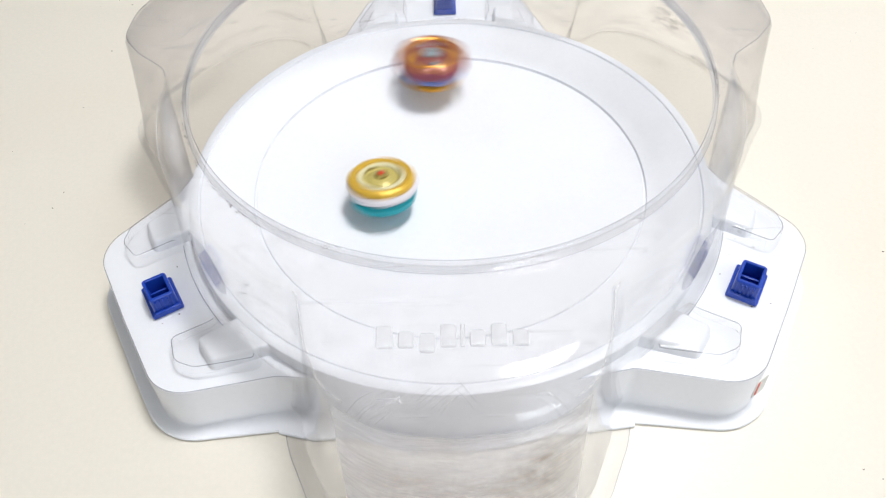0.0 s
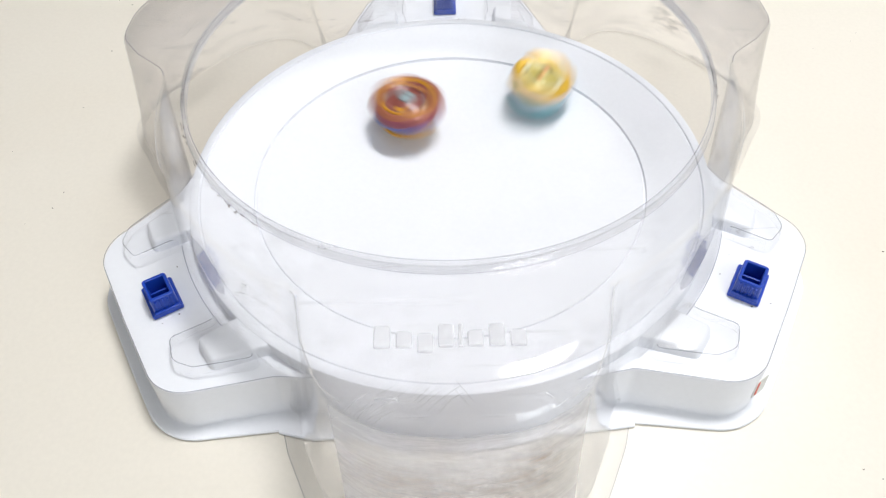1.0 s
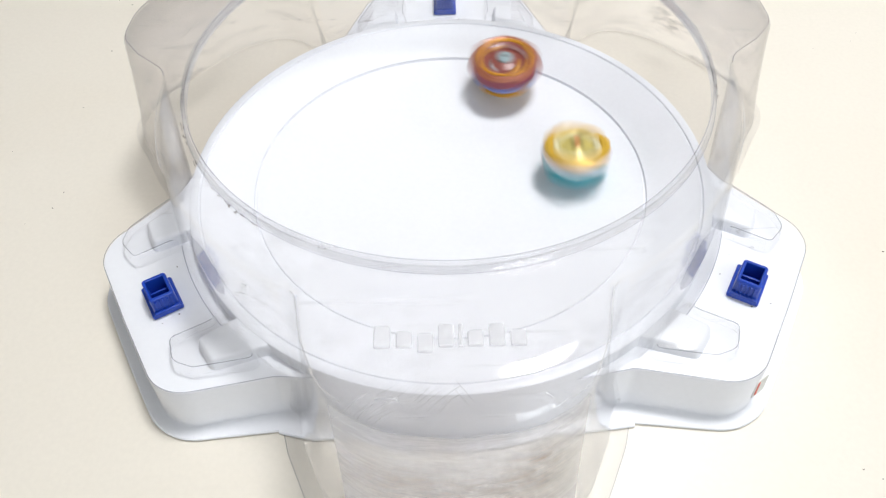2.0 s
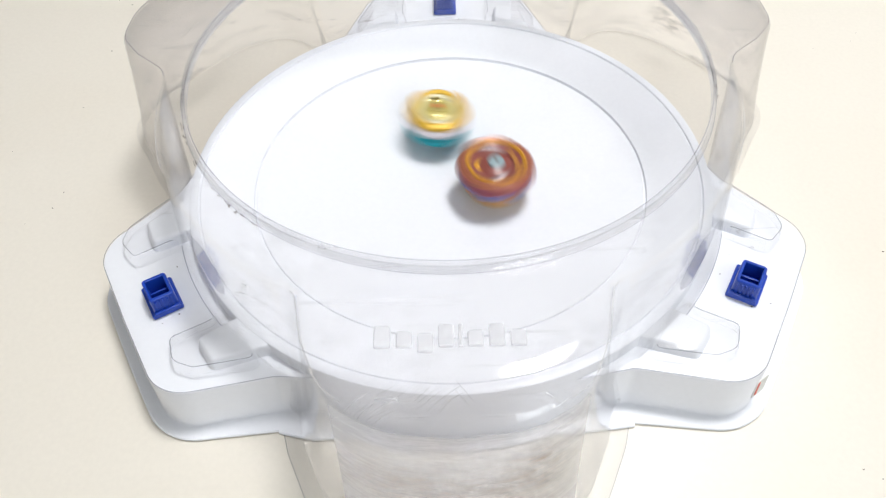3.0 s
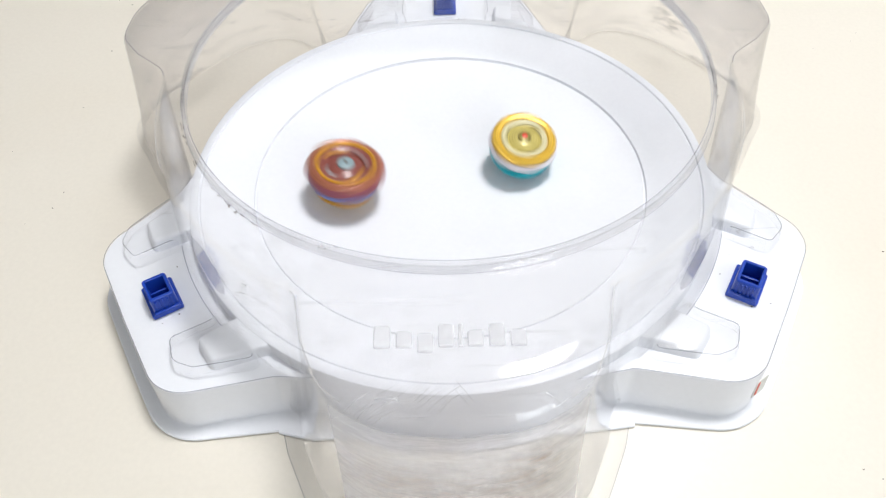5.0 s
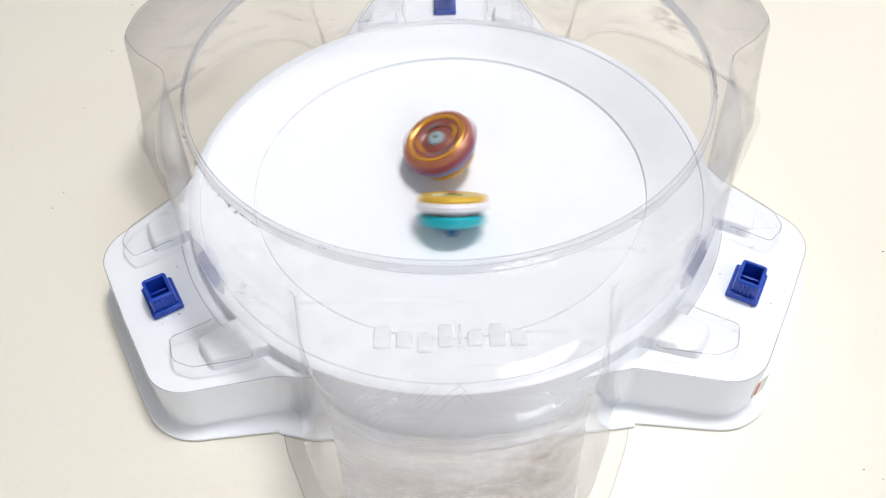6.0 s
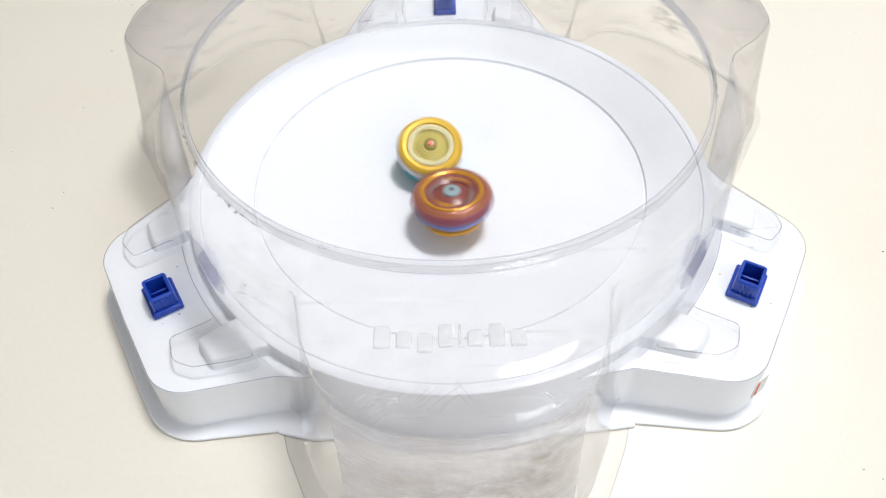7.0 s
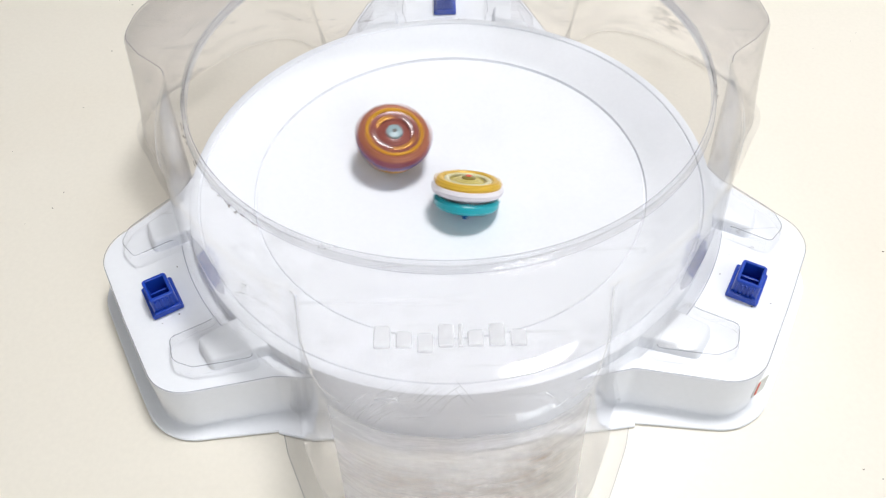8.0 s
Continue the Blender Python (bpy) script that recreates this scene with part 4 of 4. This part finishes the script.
def motions():
    red = [
        (0, -9.6, 99.1, 0, -2), (0.1, -61.8, 96.8, 0, 0), (0.2, -108.9, 56.0, 3, 0), (0.3, -116.3, -9.4, 0, 0),
        (0.4, -106.5, -57.3, 5, 3), (0.5, -50.0, -83.1, -5, 0), (0.6, 5.0, -71.4, 0, 0), (0.7, 31.1, -43.2, 0, 0),
        (0.8, 22.2, -19.0, 0, 0), (0.9, 2.1, 23.2, 0, 0), (1, -27.3, 57.0, 0, 2), (1.1, -56.8, 65.8, 0, 3),
        (1.2, -77.1, 47.2, 0, 3), (1.3, -79.2, 10.2, 0, 3), (1.4, -58.2, -26.4, 2, 5), (1.5, -10.0, -37.1, 2, 6),
        (1.6, 37.8, -18.0, 2, 5), (1.7, 72.9, 18.5, 2, 5), (2, 45.0, 95.0, -2, 6), (2.3, -75.0, 70.0, 3, 2),
        (2.55, -60.0, -60.0, 2, -4), (2.8, 34.6, -83.5, 0, -5), (2.9, 41.4, -49.6, 0, -3), (3, 30.7, -7.9, 2, 2),
        (3.1, 20.7, 7.2, 0, 3), (3.2, 15.8, 3.6, 0, 3), (3.3, 4.9, -0.7, 0, 3), (3.4, -0.7, -15.0, 0, 3),
        (3.5, 42.0, -21.5, 0, 10), (3.6, 82.9, -27.7, 0, 15), (3.7, 104.1, -20.0, -5, 10), (3.8, 108.4, -5.6, -10, 5),
        (3.9, 97.8, 5.9, -14, 2), (4, 74.8, 6.2, -15, -3), (4.1, 58.0, -21.5, -20, -3), (4.2, 49.8, -55.8, -18, -8),
        (4.3, 44.0, -68.1, -18, -10), (4.4, 33.9, -74.1, -16, -12), (4.5, 22.9, -67.2, -10, -18), (4.6, 6.9, -58.7, 0, -20),
        (4.7, -12.9, -43.5, 6, -15), (5, -70.0, -10.0, 8, 0), (5.3, -78.0, 55.0, 6, 8), (5.55, -60.0, 95.0, 0, 12),
        (5.8, -21.6, 77.3, -5, 10), (5.9, -12.4, 46.7, -12, 10), (6, 3.3, 20.3, -20, 6), (6.1, 6.2, 39.3, -3, 10),
        (6.2, 14.4, 29.6, -2, 8), (6.3, 24.5, 22.7, -8, 10), (6.4, 29.3, 10.1, -8, 12), (6.5, 35.2, -3.9, -8, 12),
        (6.6, 34.9, -15.5, -5, 8), (6.7, 28.7, -27.7, -5, -3), (6.8, 20.8, -36.8, -2, -8), (6.9, 11.1, -41.0, 0, -8),
        (7, 3.4, -37.6, -2, -6), (7.1, -10.6, -36.6, 0, -5), (7.2, -17.1, -34.3, 0, -6), (7.3, -28.6, -37.2, 0, -8),
        (7.4, -31.1, -35.6, 2, -5), (7.5, -29.4, -26.0, 0, 0), (7.6, -31.3, -15.2, 5, 2), (7.7, -35.4, -5.9, 6, 0),
        (7.8, -42.1, 9.0, 10, 5), (7.9, -46.0, 21.3, 14, 10), (8, -40.3, 28.4, 10, 12),
    ]
    gold = [
        (0, -42.9, -22.0, 0, -10), (0.1, -53.4, -33.9, 0, -10), (0.2, -56.7, -42.4, 0, -8), (0.3, -54.4, -48.2, 0, -5),
        (0.4, -21.0, -63.0, 5, 0), (0.5, 25.7, -61.2, 0, 0), (0.6, 59.9, -29.8, 0, -4), (0.7, 91.2, 26.3, 5, 0),
        (0.8, 109.2, 92.5, 8, 0), (0.9, 96.5, 121.8, 8, 0), (1, 67.7, 79.2, 5, 10), (1.1, 23.9, 23.9, 0, 15),
        (1.2, -22.4, -24.2, 0, 20), (1.3, -51.1, -61.1, -5, 14), (1.4, -53.2, -82.3, -12, 5), (1.5, -40.0, -94.0, -10, 5),
        (1.6, -10.8, -95.9, -12, 3), (1.7, 21.1, -78.8, -10, 0), (1.95, 85.0, -20.0, -3, -5), (2.2, 55.0, 95.0, 6, 0),
        (2.45, -55.0, 72.0, 3, 6), (2.63, 22.0, 5.0, 0, 0), (2.8, 57.0, 17.4, 0, -2), (2.9, 33.7, 43.1, 0, 0),
        (3, -6.9, 47.4, 3, 0), (3.1, -65.4, 58.2, 8, 5), (3.2, -111.1, 63.8, 0, 0), (3.3, -94.9, 18.7, -3, 0),
        (3.4, -65.2, -23.3, 3, -3), (3.5, -64.3, -40.7, 0, -4), (3.6, -60.5, -39.1, 0, -3), (3.7, -44.5, -27.5, 0, -2),
        (3.8, -27.6, -9.9, 3, 0), (3.9, -14.0, 6.6, 5, 5), (4, -2.5, 20.8, 3, 8), (4.1, -6.7, 52.0, 0, 10),
        (4.2, -18.0, 85.9, 0, 12), (4.3, -22.1, 91.0, -2, 12), (4.4, -23.5, 88.3, -5, 14), (4.5, -22.3, 78.5, -3, 18),
        (4.6, -11.5, 57.7, -3, 20), (4.7, 2.9, 32.1, -3, 18), (5, 50.0, 20.0, 5, 10), (5.25, 30.0, 80.0, -8, 5),
        (5.55, 75.0, 20.0, -12, -4), (5.8, 47.9, -91.1, -14, -15), (5.9, 26.3, -71.3, -7, -19), (6, 2.0, -47.7, 2, -41),
        (6.1, -26.2, -70.4, -6, -30), (6.2, -49.1, -76.8, -2, -31), (6.3, -58.1, -62.3, 2, -31), (6.4, -54.6, -44.2, 10, -29),
        (6.5, -52.4, -29.3, 16, -27), (6.6, -45.8, -5.3, 22, -18), (6.7, -42.0, 11.5, 24, -5), (6.8, -31.6, 22.4, 28, 5),
        (6.9, -21.4, 23.9, 18, 14), (7, -13.1, 23.1, 5, 20), (7.1, -5.7, 22.0, 0, 20), (7.2, 8.5, 16.1, -14, 15),
        (7.3, 29.7, 14.3, -20, 8), (7.4, 41.7, 7.1, -29, -4), (7.5, 37.7, 0.7, -33, -18), (7.6, 38.2, -7.2, -30, -20),
        (7.7, 31.7, -16.1, -16, -25), (7.8, 20.7, -21.5, -5, -33), (7.9, 20.5, -34.3, -3, -32), (8, 10.5, -31.3, 7, -30),
    ]
    walk(RED_TOP, spin_rows(red, 86))
    walk(GOLD_TOP, spin_rows(gold, -83))
    # a knock shifts the cover by less than a millimetre
    walk(COVER, [(0.0, pose(0.0009, 0, 0)), (0.6, pose(0.0009, 0, 0)), (0.8, pose(0, 0, 0)), (8.0, pose(0, 0, 0))])
    # a passing hit jogs one clip
    rest = CLIPS[1].matrix_basis.copy()
    jogged = Matrix.Translation((0.0009, 0, 0)) @ rest
    walk(CLIPS[1], [(0.0, rest), (0.8, rest), (0.95, jogged), (1.6, jogged), (2.4, rest), (8.0, rest)])


motions()
